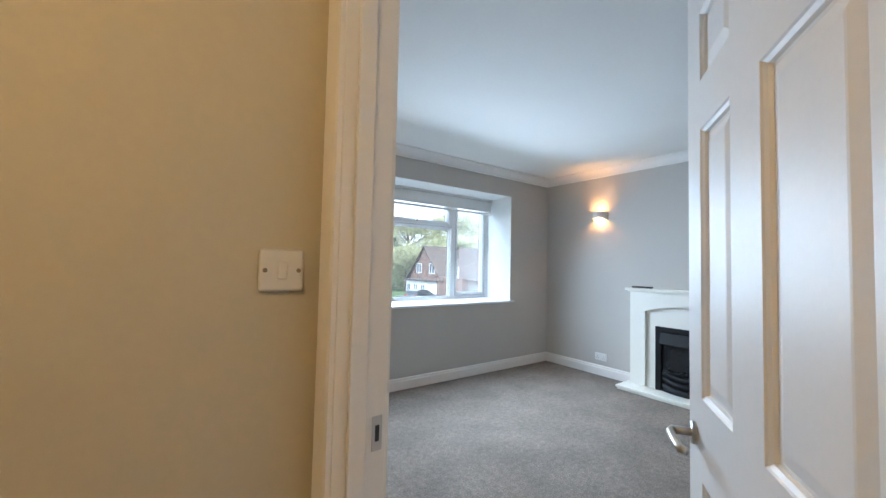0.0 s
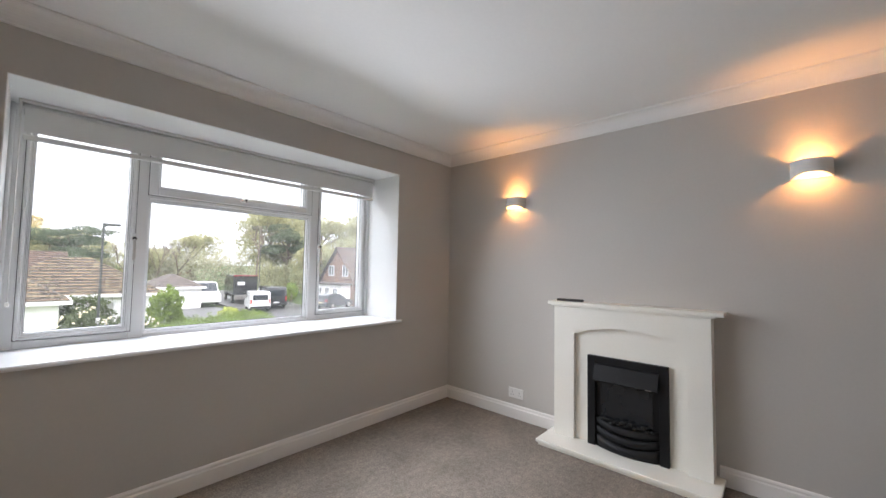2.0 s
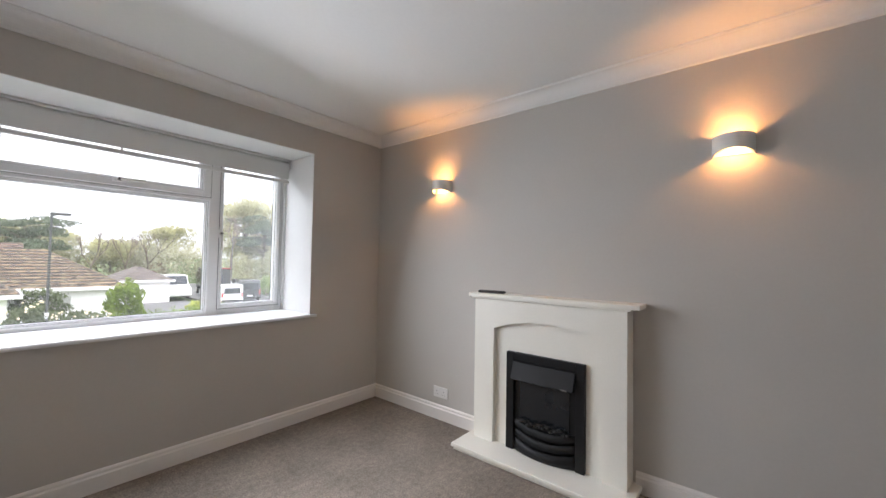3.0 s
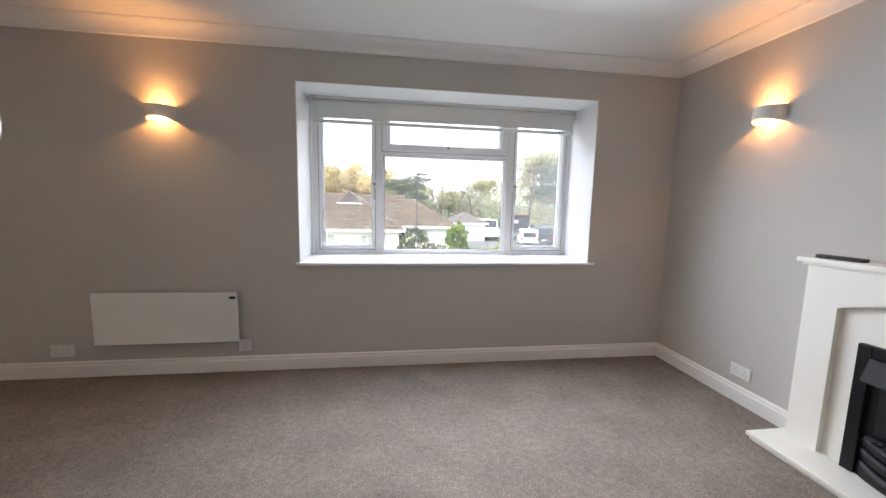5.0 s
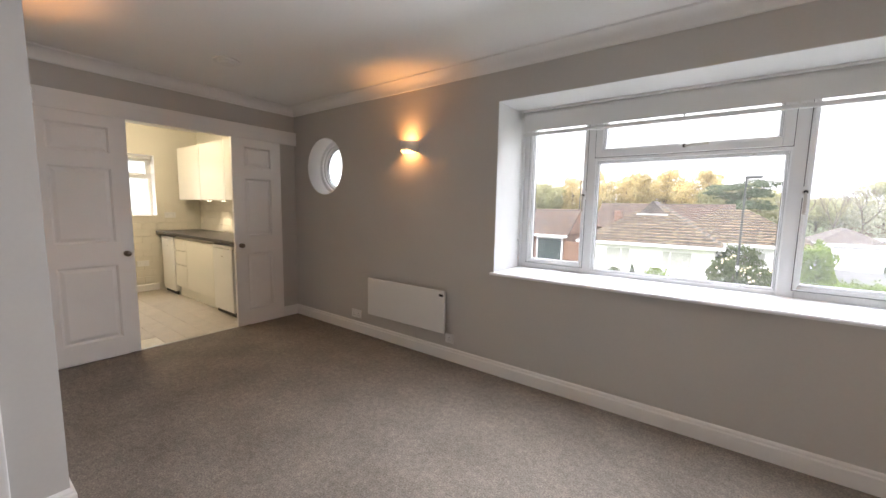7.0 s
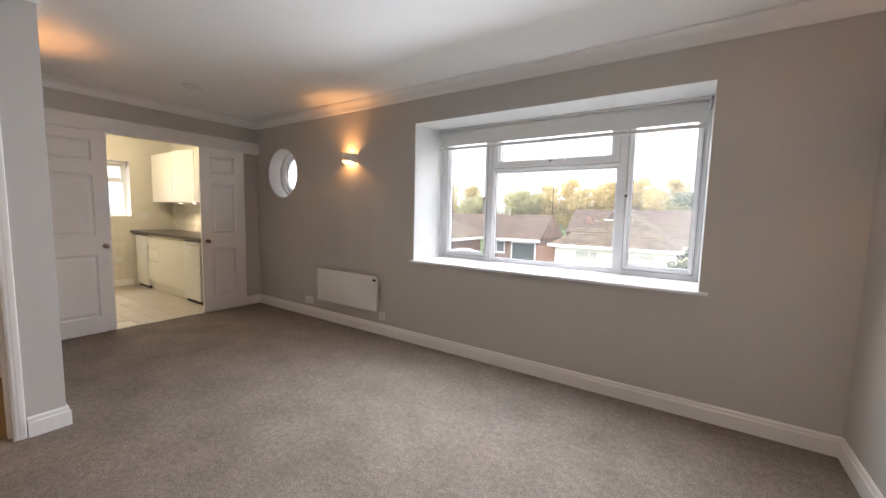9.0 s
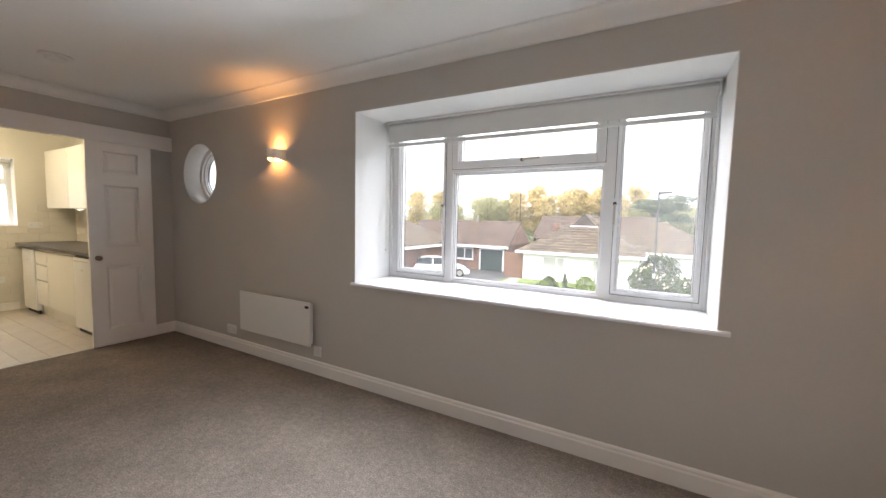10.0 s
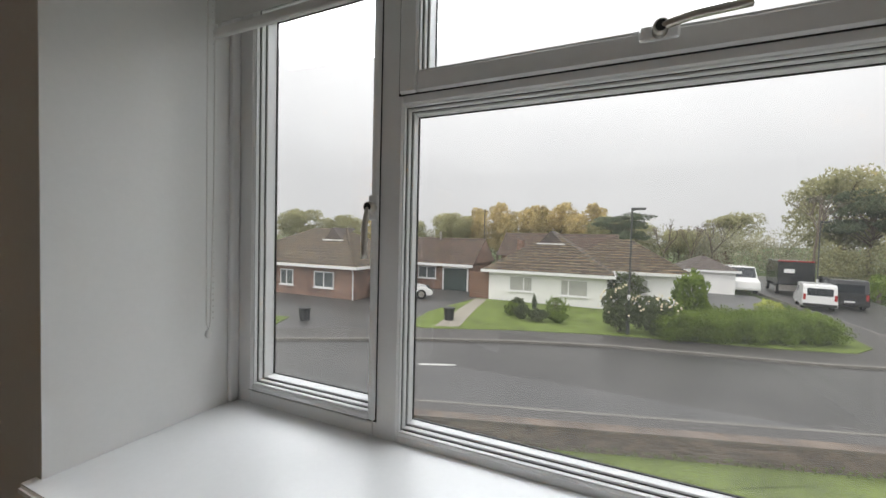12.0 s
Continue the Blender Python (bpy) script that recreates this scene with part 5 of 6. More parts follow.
part("flue", cyl(bmesh.new(), (-10.5, 34.0, ZH + 1.9), (-10.5, 34.0, ZH + 2.6), 0.1, seg=10), M_STEEL, bh)
an = thing("aerial_mast", (-6.9, 35.5, ZH + 0.5), "thin grey aerial mast above the roof", "aerial")
part("mast", cyl(bmesh.new(), (0, 0, 0), (0, 0, 4.2), 0.04, seg=8), M_POST, an)
part("crossbar", cyl(bmesh.new(), (-0.3, 0, 4.0), (0.3, 0, 4.0), 0.02, seg=6), M_POST, an)

fn = thing("garden_fence", (-5.9, 28.95, G), "brown horizontal board garden fence", "fence")
for i in range(11):
    part("board", boxes(((0, 0, 0.1 + i * 0.17), (1.5, 0.03, 0.255 + i * 0.17)), bevel=0.004), M_FENCE, fn)
for x in (0.0, 1.4):
    part("post", boxes(((x, 0.03, 0), (x + 0.1, 0.13, 2.0))), M_FENCE, fn)

# house rows behind
rh = bungalow("brick_house", "red roofed house behind the bungalows")
part("wall", boxes(((-8.0, 46, G), (4.0, 54, -0.1))), M_BRICK, rh)
part("roof", gable_roof(bmesh.new(), -8.5, 4.5, 46, 54, -0.1, 2.7, 0.4), M_TILERED, rh)

wg = thing("garage", (0, 0, 0), "white rendered garage with a low dark hipped roof", "garage")
part("wall", boxes(((9.7, 42.2, G - 0.1), (13.3, 48, -0.55))), M_RENDER, wg)
part("roof", hip_roof(bmesh.new(), 9.7, 13.3, 42.2, 48, -0.5, 1.15, "y", 0.3), M_TILEDARK, wg)
eaves(wg, 9.7, 13.3, 42.2, 48, -0.5, 0.25)

# chalet house to the east
ch = thing("chalet_house", (0, 0, 0), "brick chalet house with white windows and garage", "house")
part("wall", boxes(((25.5, 31.0, G - 0.1), (33, 42, 0.2))), M_BRICK, ch)
bm = bmesh.new()
v = [bm.verts.new(p) for p in ((25.45, 34.6, 0.2), (25.45, 41.4, 0.2), (25.45, 38.0, 3.7), (34, 34.6, 0.2), (34, 41.4, 0.2), (34, 38.0, 3.7))]
bm.faces.new(v[:3])
bm.faces.new((v[3], v[5], v[4]))
part("gable", bm, M_BRICK, ch)
bm = bmesh.new()
for ya, yb in ((34.2, 38.0), (41.8, 38.0)):
    p = [bm.verts.new(q) for q in ((25.1, ya, -0.15), (34, ya, -0.15), (34, yb, 3.85), (25.1, yb, 3.85))]
    bm.faces.new(p)
    q = [bm.verts.new(c) for c in ((25.1, ya, -0.3), (34, ya, -0.3), (34, yb, 3.7), (25.1, yb, 3.7))]
    bm.faces.new(q)
part("roof", bm, M_TILERED, ch)
part("side_roof", hip_roof(bmesh.new(), 26.3, 33, 27.5, 35, 0.1, 2.5, "y", 0.5), M_TILERED, ch)
part("side_wall", boxes(((26.3, 27.5, G - 0.1), (33, 31, 0.1))), M_BRICK, ch)
for ya, yb in ((36.0, 37.1), (38.8, 39.9)):
    house_window_x(ch, ya, yb, 0.55, 1.75, 25.45)
house_window_x(ch, 31.6, 32.8, 0.3, 1.4, 25.5)
part("porch", boxes(((24.3, 35.6, G - 0.1), (25.5, 40.4, -0.35))), M_RENDER, ch, "white porch")
part("porch_roof", boxes(((24.0, 35.3, -0.35), (25.5, 40.7, -0.15))), M_TILEDARK, ch)
for y in (36.2, 37.8, 39.3):
    house_window_x(ch, y, y + 0.9, -1.8, -0.7, 24.3)
part("garage_door", boxes(((26.2, 28.2, G + 0.08), (26.3, 30.6, -0.4))), M_SLAB, ch, "pale garage door")

fr = bungalow("brick_house", "brick gabled house at the end of the side road")
part("wall", boxes(((19, 90, G), (25, 98, 0.2))), M_BRICK, fr)
bm = bmesh.new()
part("roof", hip_roof(bm, 19, 25, 90, 98, 0.2, 2.6, "y", 0.4), M_TILERED, fr)


# ---- outside: vehicles ----
def extrude_profile(bm, prof, w, taper=None):
    """A side profile of (x, z) extruded across y, narrowed by taper(z)."""
    a, b = [], []
    for x, z in prof:
        k = taper(z) if taper else 1.0
        a.append(bm.verts.new((x, -w / 2 * k, z)))
        b.append(bm.verts.new((x, w / 2 * k, z)))
    n = len(prof)
    for i in range(n):
        j = (i + 1) % n
        bm.faces.new((a[i], a[j], b[j], b[i]))
    bm.faces.new(a[::-1])
    bm.faces.new(b)
    return bm


def wheels(v, xs, half, r):
    for x in xs:
        for s in (-1, 1):
            t = part("wheel", cyl(bmesh.new(), (x, s * (half - 0.2), r), (x, s * half, r), r, seg=20), M_RUBBER, v)
            part("rim", cyl(bmesh.new(), (x, s * (half - 0.01), r), (x, s * (half + 0.006), r), r * 0.62, seg=16), M_STEEL, t, "silver wheel rim")


def hatchback(at, turn, paint, label):
    v = thing("car", at, label, "car", turn=turn)
    body = [(-2.05, 0.3), (-2.08, 0.55), (-2.02, 0.85), (-1.85, 0.98), (0.55, 0.95), (1.6, 0.82), (2.0, 0.62), (2.08, 0.42), (2.0, 0.25), (-1.95, 0.25)]
    bm = extrude_profile(bmesh.new(), body, 1.76, lambda z: 1.0 if z < 0.7 else 0.97)
    bmesh.ops.bevel(bm, geom=list(bm.edges), offset=0.035, segments=2, affect="EDGES")
    part("body", bm, paint, v)
    cab = [(-1.92, 0.95), (-1.72, 1.36), (-1.2, 1.47), (-0.2, 1.45), (0.25, 1.3), (0.95, 0.93)]
    bm = extrude_profile(bmesh.new(), cab, 1.66, lambda z: 1.0 - 0.16 * max(0, (z - 0.9) / 0.55))
    part("cabin", bm, M_CARGLASS, v, "dark glass cabin")
    roof = [(-1.78, 1.34), (-1.2, 1.485), (-0.2, 1.465), (0.2, 1.33), (-0.2, 1.43), (-1.2, 1.45)]
    part("roof", extrude_profile(bmesh.new(), roof, 1.42), paint, v)
    for s in (-1, 1):
        part("pillar", boxes(((-0.75, s * 0.79 - 0.02, 0.95), (-0.66, s * 0.79 + 0.02, 1.36))), paint, v)
        part("tail_lamp", boxes(((-2.07, s * 0.68 - 0.12, 0.78), (-1.93, s * 0.68 + 0.12, 0.95)), bevel=0.02), M_REDLIGHT, v, "red tail lamp")
        part("headlamp", boxes(((1.75, s * 0.62 - 0.14, 0.62), (2.02, s * 0.62 + 0.14, 0.76)), bevel=0.03), M_CARGLASS, v)
        part("mirror", boxes(((0.35, s * 0.93 - 0.09, 0.95), (0.5, s * 0.93 + 0.09, 1.08)), bevel=0.03), paint, v)
    part("number_plate", boxes(((-2.10, -0.26, 0.62), (-2.06, 0.26, 0.73))), M_ROSE, v, "pale number plate")
    wheels(v, (-1.28, 1.28), 0.905, 0.33)
    return v


def van(at, turn, paint, label, length=4.9, height=1.95, width=1.9):
    v = thing("van", at, label, "van", turn=turn)
    h = length / 2
    body = [(-h, 0.35), (-h, height * 0.6), (-h + 0.12, height - 0.06), (-h + 0.3, height), (h - 1.75, height), (h - 1.5, height - 0.06), (h - 0.85, height * 0.58), (h - 0.1, height * 0.45), (h, 0.45), (h - 0.05, 0.3), (-h + 0.05, 0.3)]
    bm = extrude_profile(bmesh.new(), body, width, lambda z: 1.0 if z < height * 0.55 else 0.94)
    bmesh.ops.bevel(bm, geom=list(bm.edges), offset=0.045, segments=2, affect="EDGES")
    part("body", bm, paint, v)
    zs, ze = height * 0.58, height * 0.86
    part("rear_window", boxes(((-h - 0.015, -width * 0.36, zs), (-h + 0.1, width * 0.36, ze)), bevel=0.02), M_CARGLASS, v)
    bm = bmesh.new()
    part("windscreen", extrude_profile(bm, [(h - 1.45, height - 0.10), (h - 0.90, height * 0.60), (h - 0.86, height * 0.61), (h - 1.40, height - 0.07)], width * 0.86), M_CARGLASS, v)
    for s in (-1, 1):
        part("side_window", boxes(((h - 2.3, s * width * 0.472 - 0.012, zs), (h - 1.35, s * width * 0.472 + 0.012, ze))), M_CARGLASS, v)
        part("tail_lamp", boxes(((-h - 0.01, s * width * 0.43 - 0.07, 0.75), (-h + 0.1, s * width * 0.43 + 0.07, 1.15)), bevel=0.01), M_REDLIGHT, v, "red tail lamp")
    part("number_plate", boxes(((-h - 0.03, -0.26, 0.55), (-h, 0.26, 0.66))), M_CARPAINT, v)
    part("bumper", boxes(((-h - 0.06, -width / 2 + 0.05, 0.33), (-h + 0.1, width / 2 - 0.05, 0.52)), bevel=0.03), M_BLACKPLASTIC, v)
    wheels(v, (-h + 0.95, h - 0.9), width / 2 - 0.03, 0.33)
    return v


hatchback((-9.95, 26.2, G + 0.10), 33, M_CARPAINT, "white hatchback parked on the driveway")
van((19.2, 40.6, G), 78, M_BLACKPAINT, "black panel van parked in the side road", 5.2, 2.1, 2.0)
van((14.6, 46.2, G + 0.1), -92, M_CARPAINT, "white panel van parked by the garage", 5.2, 2.3, 1.95)
van((16.9, 38.3, G), 76, M_CARPAINT, "small white van parked at the road's edge", 4.2, 1.8, 1.75)
hatchback((22.9, 34.6, G + 0.08), 20, M_GREYPAINT, "dark grey car on the forecourt of the chalet house")

lr = thing("box_lorry", (18.9, 48.3, G), "black box lorry parked in the side road", "lorry", turn=80)
part("box", boxes(((-3.2, -1.2, 0.95), (2.0, 1.2, 3.05)), bevel=0.04), M_BLACKPAINT, lr)
part("cab", boxes(((2.1, -1.1, 0.6), (3.7, 1.1, 2.6)), bevel=0.12, seg=2), M_BLACKPAINT, lr)
part("chassis", boxes(((-3.2, -0.9, 0.55), (3.4, 0.9, 0.95))), M_BLACKPLASTIC, lr)
part("tail_lift", boxes(((-3.35, -1.1, 0.45), (-3.2, 1.1, 0.95))), M_STEEL, lr, "pale tail lift plate")
part("roof_edge", boxes(((-3.24, -1.21, 3.0), (-3.18, 1.21, 3.09))), M_REDLIGHT, lr, "dark red edge strip")
part("lettering_bar", boxes(((-3.222, 0.1, 2.0), (-3.205, 0.8, 2.35))), M_CARPAINT, lr, "pale block of illegible lettering")
wheels(lr, (-2.0, 2.7), 1.15, 0.45)


# ---- outside: bins, lamp posts ----
def dustbin(at, label, s=1.0, mat=M_BIN):
    b = thing("litter_bin", at, label, "bin")
    part("body", cyl(bmesh.new(), (0, 0, 0), (0, 0, 0.58 * s), 0.23 * s, 0.28 * s, seg=16), mat, b)
    part("rim", cyl(bmesh.new(), (0, 0, 0.58 * s), (0, 0, 0.63 * s), 0.305 * s, seg=16), mat, b)
    return b


dustbin((-10.5, 17.5, G + 0.10), "black plastic dustbin standing on the driveway edge")
dustbin((-4.2, 21.0, G + 0.135), "black plastic dustbin standing on the garden path")
dustbin((18.5, 31.2, G), "dark green bin at the forecourt's edge", 1.9, M_DARKGREEN)


def street_lamp(at, h, label):
    s = thing("street_lamp", at, label, "street lamp", "street lamps")
    part("post", cyl(bmesh.new(), (0, 0, 0), (0, 0, h), 0.052, 0.038, seg=12), M_POST, s)
    part("base", cyl(bmesh.new(), (0, 0, 0), (0, 0, 1.3), 0.075, seg=12), M_POST, s)
    part("arm", tube(bmesh.new(), [(0, 0, h - 0.05), (0.1, -0.03, h + 0.02), (0.3, -0.08, h + 0.05)], 0.03, 8), M_POST, s)
    part("lantern", boxes(((-0.05, -0.17, h + 0.01), (0.55, 0.05, h + 0.11)), bevel=0.04, seg=2), M_POST, s, "flat grey lantern")
    part("number_band", cyl(bmesh.new(), (0, 0, 1.6), (0, 0, 1.85), 0.07, seg=12), M_CARPAINT, s, "white number band")
    return s


street_lamp((4.12, 22.3, G + 0.1), 5.7, "grey street lamp behind the hedge")
street_lamp((18.1, 41.0, G), 6.2, "grey street lamp beside the side road")


# ---- outside: plants ----
def leaf_cloud(bm, c, radii, n, size, rng, hollow=0.45):
    """Many small bent leaves scattered through an uneven ellipsoid."""
    for _ in range(n):
        d = Vector((rng.gauss(0, 1), rng.gauss(0, 1), rng.gauss(0, 1))).normalized()
        k = hollow + (1 - hollow) * rng.random() ** 0.5
        k *= 0.8 + 0.35 * noise.noise(d * 2.1 + Vector(c) * 0.7)
        p = Vector(c) + Vector((d.x * radii[0], d.y * radii[1], d.z * radii[2])) * k
        s = size * rng.uniform(0.6, 1.4)
        q = Euler((rng.uniform(0, 6.28), rng.uniform(0, 6.28), rng.uniform(0, 6.28))).to_matrix()
        v = [bm.verts.new(p + q @ Vector(o)) for o in ((-s, 0, 0), (0, -s * 0.5, s * 0.12), (s, 0, 0), (0, s * 0.5, s * 0.12))]
        bm.faces.new(v)
    return bm


def tree(at, h, spread, mat, label, seed, kind="round", n=1500, leaf=0.16):
    """A tapered trunk with limbs and an uneven crown of leaf clumps."""
    rng = random.Random(seed)
    t = thing("tree", at, label, "tree", "background trees")
    bm = bmesh.new()
    pts = [(rng.uniform(-.1, .1) * i, rng.uniform(-.1, .1) * i, h * 0.82 * i / 5) for i in range(6)]
    for i in range(5):
        cyl(bm, pts[i], pts[i + 1], h * 0.022 * (1 - i * 0.17), h * 0.022 * (1 - (i + 1) * 0.17), 8)
    clumps = []
    m = 24 if kind == "round" else 20
    for i in range(m):
        a = i * 2.4 + rng.uniform(-.4, .4)
        if kind == "poplar":
            z = h * (0.25 + 0.68 * i / (m - 1))
            r = spread * (0.42 - 0.30 * abs(i / (m - 1) - 0.35)) * rng.uniform(0.5, 1.1)
            rad = (spread * 0.36, spread * 0.36, h * 0.10)
        elif kind == "pine":
            z = h * (0.55 + 0.42 * rng.random())
            r = spread * rng.uniform(0.15, 0.85)
            rad = (spread * 0.42, spread * 0.42, h * 0.055)
        else:
            z = h * (0.36 + 0.52 * rng.random())
            r = spread * 0.62 * rng.uniform(0.25, 1.0) * (1.15 - 0.6 * abs(z / h - 0.55))
            rad = (spread * 0.34, spread * 0.34, h * 0.13)
        c = (math.cos(a) * r, math.sin(a) * r, z)
        cyl(bm, (0, 0, z * 0.72), c, h * 0.007, h * 0.003, 6)
        clumps.append((c, rad))
    part("trunk", bm, M_BARK, t, "grey branching trunk")
    bm = bmesh.new()
    for c, rad in clumps:
        k = rng.uniform(0.75, 1.2)
        leaf_cloud(bm, c, tuple(v * k for v in rad), n // m, leaf, rng)
    part("crown", bm, mat, t, "uneven leafy crown")
    return t


def bare_tree(at, h, seed, label):
    rng = random.Random(seed)
    t = thing("tree", at, label, "tree", "background trees")
    bm = bmesh.new()

    def grow(p, d, length, r, depth):
        q = p + d * length
        cyl(bm, p, q, r, r * 0.65, 5)
        if depth == 0:
            return
        for _ in range(3):
            e = (d + Vector((rng.uniform(-.6, .6), rng.uniform(-.6, .6), rng.uniform(-.1, .5)))).normalized()
            grow(q, e, length * rng.uniform(0.6, 0.8), r * 0.6, depth - 1)
    grow(Vector((0, 0, 0)), Vector((0, 0, 1)), h * 0.34, h * 0.018, 4)
    part("branches", bm, M_BARK, t)
    return t


protos = [tree((-16, 74, G), 11.6, 4.2, M_AUTUMN, "tall yellow autumn poplar, paled for distance haze", 1, "poplar", 7000, 0.17),
          tree((-11, 77, G), 10.8, 4.0, M_AUTUMN, "tall yellow autumn poplar, paled for distance haze", 2, "poplar", 7000, 0.17),
          tree((-24, 70, G), 9.6, 5.0, M_OLIVE, "olive green tree, paled for distance haze", 3, "round", 7000, 0.18),
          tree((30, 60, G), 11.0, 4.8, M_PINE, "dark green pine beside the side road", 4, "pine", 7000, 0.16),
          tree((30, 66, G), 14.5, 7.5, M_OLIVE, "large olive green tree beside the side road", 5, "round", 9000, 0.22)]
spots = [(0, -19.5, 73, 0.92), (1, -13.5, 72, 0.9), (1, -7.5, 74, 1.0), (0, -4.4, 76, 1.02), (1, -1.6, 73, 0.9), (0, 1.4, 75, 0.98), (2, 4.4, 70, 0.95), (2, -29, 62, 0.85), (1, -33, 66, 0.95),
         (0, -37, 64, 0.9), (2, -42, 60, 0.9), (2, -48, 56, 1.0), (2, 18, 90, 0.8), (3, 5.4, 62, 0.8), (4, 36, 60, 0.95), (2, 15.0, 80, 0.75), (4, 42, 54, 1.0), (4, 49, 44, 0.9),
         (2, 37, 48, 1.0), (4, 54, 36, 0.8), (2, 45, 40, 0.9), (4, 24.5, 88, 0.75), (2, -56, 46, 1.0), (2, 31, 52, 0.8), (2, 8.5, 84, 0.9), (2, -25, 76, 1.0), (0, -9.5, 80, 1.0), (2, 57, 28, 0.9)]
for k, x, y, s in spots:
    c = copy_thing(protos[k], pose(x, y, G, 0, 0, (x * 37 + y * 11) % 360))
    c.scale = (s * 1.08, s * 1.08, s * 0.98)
for i, (x, y, h) in enumerate(((12.0, 74, 8.0), (15.5, 72, 7.4), (19.0, 76, 8.4), (8.0, 80, 7.8), (24.5, 58, 10.5))):
    bare_tree((x, y, G), h, 20 + i, "bare branched tree in the misty distance")

# far wood line, its leaf colour paled to stand in for mist
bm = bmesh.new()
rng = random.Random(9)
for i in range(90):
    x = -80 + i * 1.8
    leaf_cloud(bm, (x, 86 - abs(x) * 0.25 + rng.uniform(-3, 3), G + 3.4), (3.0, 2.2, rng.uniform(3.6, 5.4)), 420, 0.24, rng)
tagged(link(bm, "far_woods", foliage("haze_paled_far_leaf", (0.42, 0.41, 0.30), 0.8, var=0.3, scale=0.2, fine=0.2, fine_scale=2, spec=0.1)), "far line of low trees with mist put into the leaf colour", "woods", kind="stuff")


def shrub(at, radii, n, leaf, mat, label, seed, kind="shrub", flowers=0):
    rng = random.Random(seed)
    s = thing(kind, at, label, kind)
    bm = bmesh.new()
    for i in range(5):
        tube(bm, [(0, 0, -0.05), (rng.uniform(-.3, .3) * radii[0], rng.uniform(-.3, .3) * radii[1], radii[2] * 0.5), (rng.uniform(-.7, .7) * radii[0], rng.uniform(-.7, .7) * radii[1], radii[2] * 1.3)], 0.02, 5)
    part("stems", bm, M_BARK, s)
    bm = bmesh.new()
    leaf_cloud(bm, (0, 0, radii[2]), radii, n, leaf, rng, 0.55)
    part("foliage", bm, mat, s)
    if flowers:
        bm = bmesh.new()
        for _ in range(flowers):
            d = Vector((rng.uniform(-1, 1), rng.uniform(-1, 0.2), rng.uniform(-0.2, 1))).normalized()
            ball(bm, (d.x * radii[0], d.y * radii[1], radii[2] + d.z * radii[2]), rng.uniform(0.035, 0.06), sub=1)
        part("flowers", bm, M_ROSE, s, "pale cream roses")
    return s


for i, (x, y, rx, rz) in enumerate(((-0.9, 23.2, 0.5, 0.42), (-1.6, 23.9, 0.55, 0.40), (0.0, 23.0, 0.6, 0.36), (0.75, 24.4, 0.75, 0.62), (-1.5, 24.9, 0.5, 0.48), (0.95, 23.2, 0.55, 0.34))):
    shrub((x, y, G + 0.11), (rx, rx * 0.8, rz), 900, 0.06, M_LEAF if i % 2 else M_LEAF2, "rounded clipped shrub on the lawn", 40 + i)
shrub((-0.55, 24.9, G + 0.11), (0.16, 0.16, 0.62), 500, 0.05, M_PINE, "small upright conifer on the lawn", 50)
shrub((11.9, 30.5, G + 0.1), (0.8, 0.7, 0.6), 900, 0.07, material("lime_yellow_leaf", (0.36, 0.40, 0.08), 0.6, var=0.3, scale=3), "lime yellow bush by the garage drive", 51)
shrub((3.75, 22.6, G + 0.1), (0.9, 0.8, 1.15), 2200, 0.08, M_LEAF2, "rose bush beside the hedge with cream flowers", 52, flowers=24)
shrub((5.2, 22.8, G + 0.1), (1.2, 0.8, 0.95), 2400, 0.08, M_LEAF2, "rose bush beside the hedge with cream flowers", 53, flowers=36)
shrub((6.9, 24.3, G + 0.1), (0.9, 0.9, 1.6), 2200, 0.10, M_LEAF, "tall leafy shrub behind the hedge", 54)
shrub((4.5, 31.6, G + 0.1), (1.5, 0.5, 1.2), 1600, 0.09, M_LEAF2, "climbing shrub against the bungalow wall", 55)
hd = thing("hedge", (0, 0, G + 0.1), "loose green garden hedge at the road corner", "hedge")
bm = bmesh.new()
rng = random.Random(77)
for i in range(26):
    u = i / 25
    x, y = 5.6 + u * 6.6, 22.6 + u * 1.9 + 0.8 * u * u
    for k in range(-1, 3):
        leaf_cloud(bm, (x + rng.uniform(-.25, .25), y + k * 0.6 + rng.uniform(-.25, .25), 0.62 + rng.uniform(-.1, .2)), (0.62, 0.6, rng.uniform(0.56, 0.95) * (1 - 0.3 * u ** 4)), 430, 0.055, rng)
part("foliage", bm, M_LEAF, hd)
bm = bmesh.new()
for i in range(14):
    x = 5.6 + 6.6 * i / 13
    tube(bm, [(x, 22.8 + 2.2 * i / 13, -0.05), (x + 0.1, 22.9 + 2.2 * i / 13, 0.9)], 0.025, 5)
part("stems", bm, M_BARK, hd)
h2 = thing("hedge", (0, 0, G), "clipped dark green boundary hedge by the forecourt", "hedge")
bm = bmesh.new()
for i in range(22):
    leaf_cloud(bm, (23.2 + i * 0.25, 44.5 + i * 0.5, 1.0), (0.9, 0.8, 1.0), 220, 0.12, rng)
part("foliage", bm, M_LEAF, h2)
part("stems", boxes(((23.2, 44.4, -0.05), (23.4, 44.6, 1.0)), ((28.2, 54.4, -0.05), (28.4, 54.6, 1.0))), M_BARK, h2)
vb = bmesh.new()
for i in range(60):
    leaf_cloud(vb, (-1.0 + i * 0.18, 10.25 + i * 0.052, G + 0.12), (0.14, 0.12, 0.10), 14, 0.035, rng)
tagged(link(vb, "verge_grass", M_GRASS), "ragged grass along the foot of the garden wall", "grass", kind="stuff")


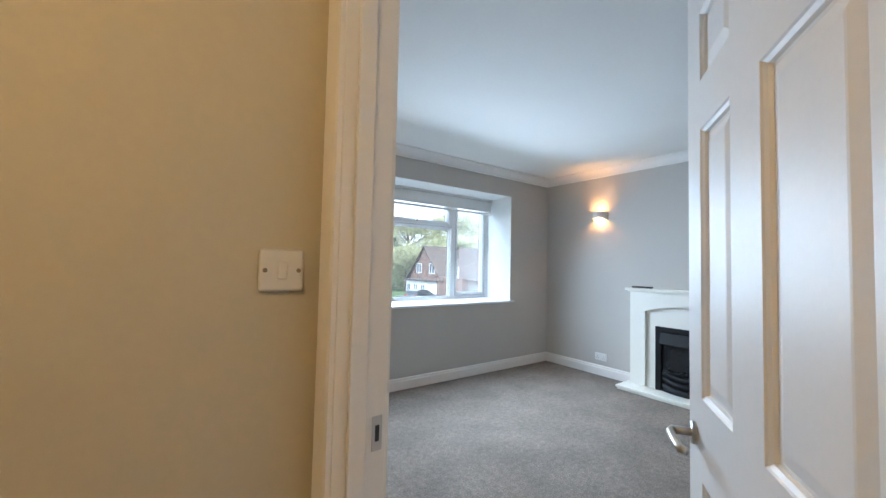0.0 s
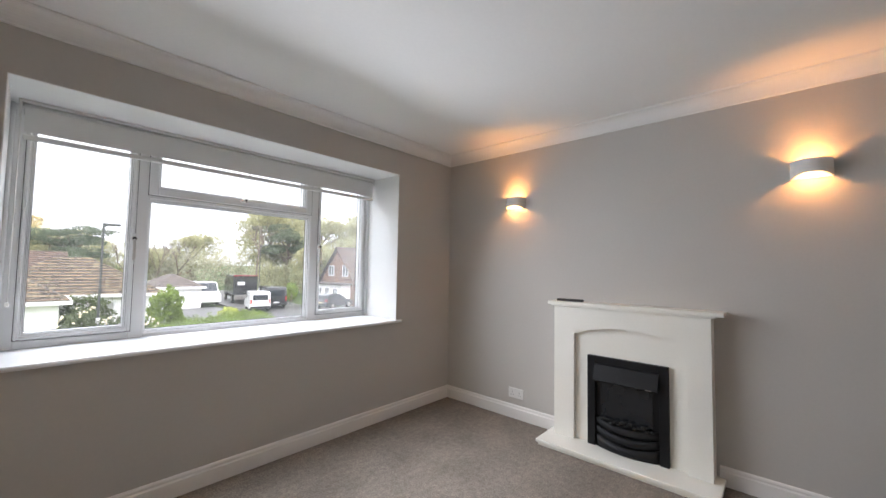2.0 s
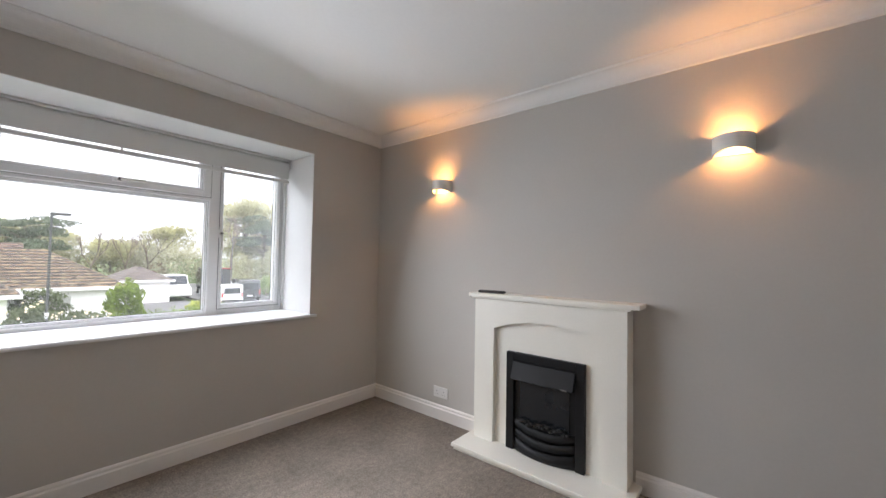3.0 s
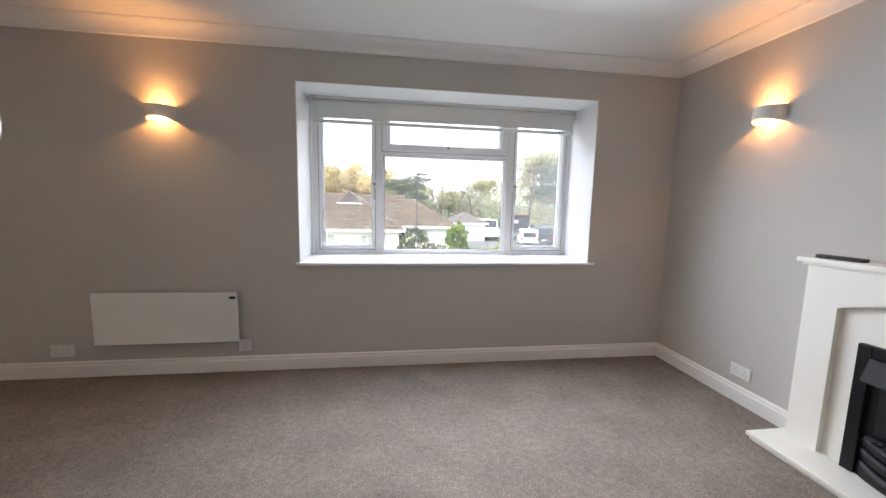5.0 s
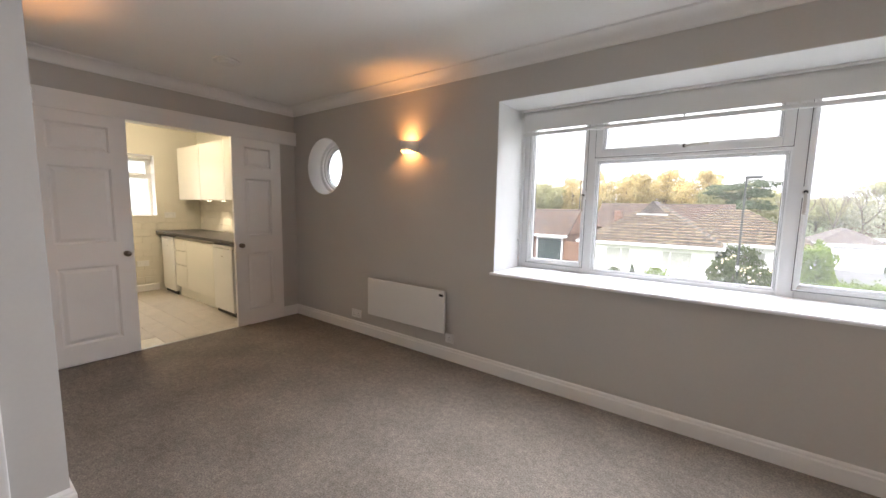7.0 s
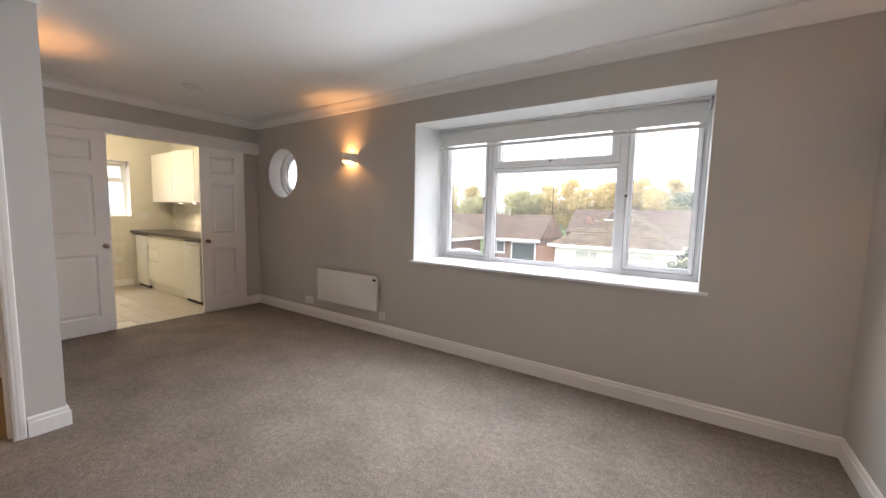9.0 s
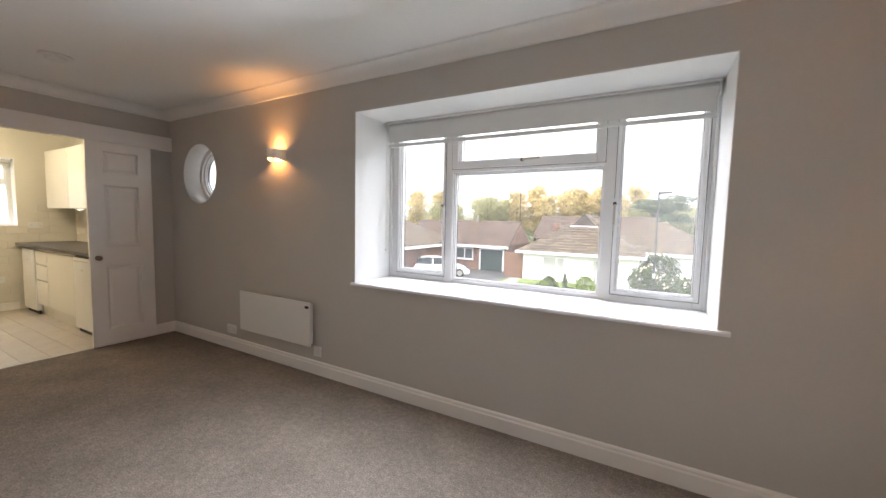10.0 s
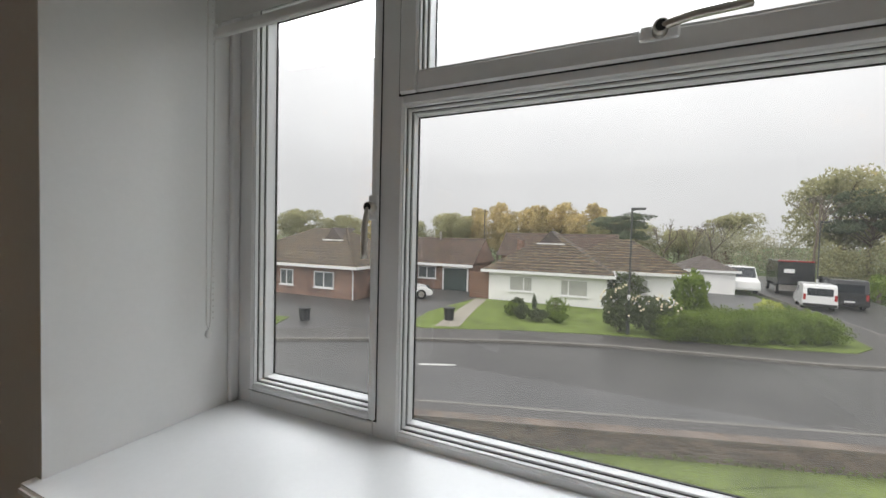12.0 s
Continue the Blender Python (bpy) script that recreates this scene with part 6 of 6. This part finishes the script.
# undergrowth below the trees beside the side road
bm = bmesh.new()
for i in range(34):
    x, y = 25.5 + i * 0.75, 60 - i * 0.42
    leaf_cloud(bm, (x + rng.uniform(-1, 1), y + rng.uniform(-2, 2), G + 2.2), (2.2, 2.0, rng.uniform(2.2, 4.2)), 420, 0.17, rng)
tagged(link(bm, "undergrowth", M_OLIVE), "dense olive green bushes under the roadside trees", "bushes", kind="stuff")

# the flat is on the upper floor: the whole street lies a little deeper than one storey
for ob in [o for o in bpy.data.objects if o not in indoors and o.parent is None]:
    ob.location.z -= 0.37

# ---- kitchen floor planks and wall tiles ----
pm = bmesh.new()
box(pm, (0, 0, 0), (1.2, 0.178, 0.004), 0.0008)
pme = bpy.data.meshes.new("plank")
pm.to_mesh(pme)
pm.free()
pme.materials.append(M_VINYL)
floor_k = bpy.data.objects["floor_kitchen"]
for j in range(13):
    y = 1.21 + j * 0.18
    off = (j * 0.47) % 1.2
    for i in range(3):
        x = XW - off + i * 1.201
        xa, xb = max(x, XW + 0.001), min(x + 1.2, XK - 0.012)
        if xb - xa < 0.03:
            continue
        p = new("plank", pme)
        p.parent = floor_k
        p.matrix_basis = Matrix.Translation((xa, y, -0.004)) @ Matrix.Diagonal(((xb - xa) / 1.2, 1, 1, 1))
tm = bmesh.new()
box(tm, (0, 0, 0), (0.198, 0.007, 0.098), 0.003)
tme = bpy.data.meshes.new("tile")
tm.to_mesh(tme)
tm.free()
tme.materials.append(M_TILE)
wkw, wkl = bpy.data.objects["wall_kitchen_west"], bpy.data.objects["wall_kitchen_lining"]
for r in range(13):
    z = 0.12 + r * 0.1005
    for i in range(7):
        y = 2.27 + i * 0.2005 + (0.1 if r % 2 else 0)
        if y + 0.2 > YN - 0.005 or (z + 0.1 > KWZ0 and y < KWY1 and y + 0.2 > KWY0):
            continue
        t = new("tile", tme)
        t.parent = wkw
        t.matrix_basis = Matrix.Translation((XW, y + 0.198, z)) @ Matrix.Rotation(-math.pi / 2, 4, "Z")
for r in range(5):
    z = 0.91 + r * 0.1005
    for i in range(13):
        x = XW + 0.01 + i * 0.2005 + (0.1 if r % 2 else 0)
        if x + 0.2 > XK - 0.11:
            continue
        t = new("tile", tme)
        t.parent = wkl
        t.matrix_basis = Matrix.Translation((x, YN - 0.011, z))


# bricks of the garden wall that face the house
M_BRICKPIECE = material("weathered_brown_brick", (0.15, 0.115, 0.09), 0.85, var=0.15, scale=7, fine=0.15, fine_scale=60, island=0.35)
pa, pb = Vector(wl_pts[1]), Vector(wl_pts[2])
run = (pb - pa).normalized()
face = Vector((0.28, -0.96)) * 0.22
bm = box(bmesh.new(), (0, -0.008, 0), (0.215, 0.010, 0.065), 0.003)
brick_mesh = None
count = int((pb - pa).length / 0.226) - 1
for row in range(6):
    for i in range(count):
        at = pa + face + run * (0.03 + 0.226 * i + (0.113 if row % 2 else 0))
        if brick_mesh is None:
            b = part("brick", bm, M_BRICKPIECE, gw)
            brick_mesh = b.data
        else:
            b = new("brick", brick_mesh)
            b.parent = gw
        b.matrix_basis = pose(at.x, at.y, 0.012 + 0.077 * row, 0, 0, math.degrees(math.atan2(run.y, run.x)))
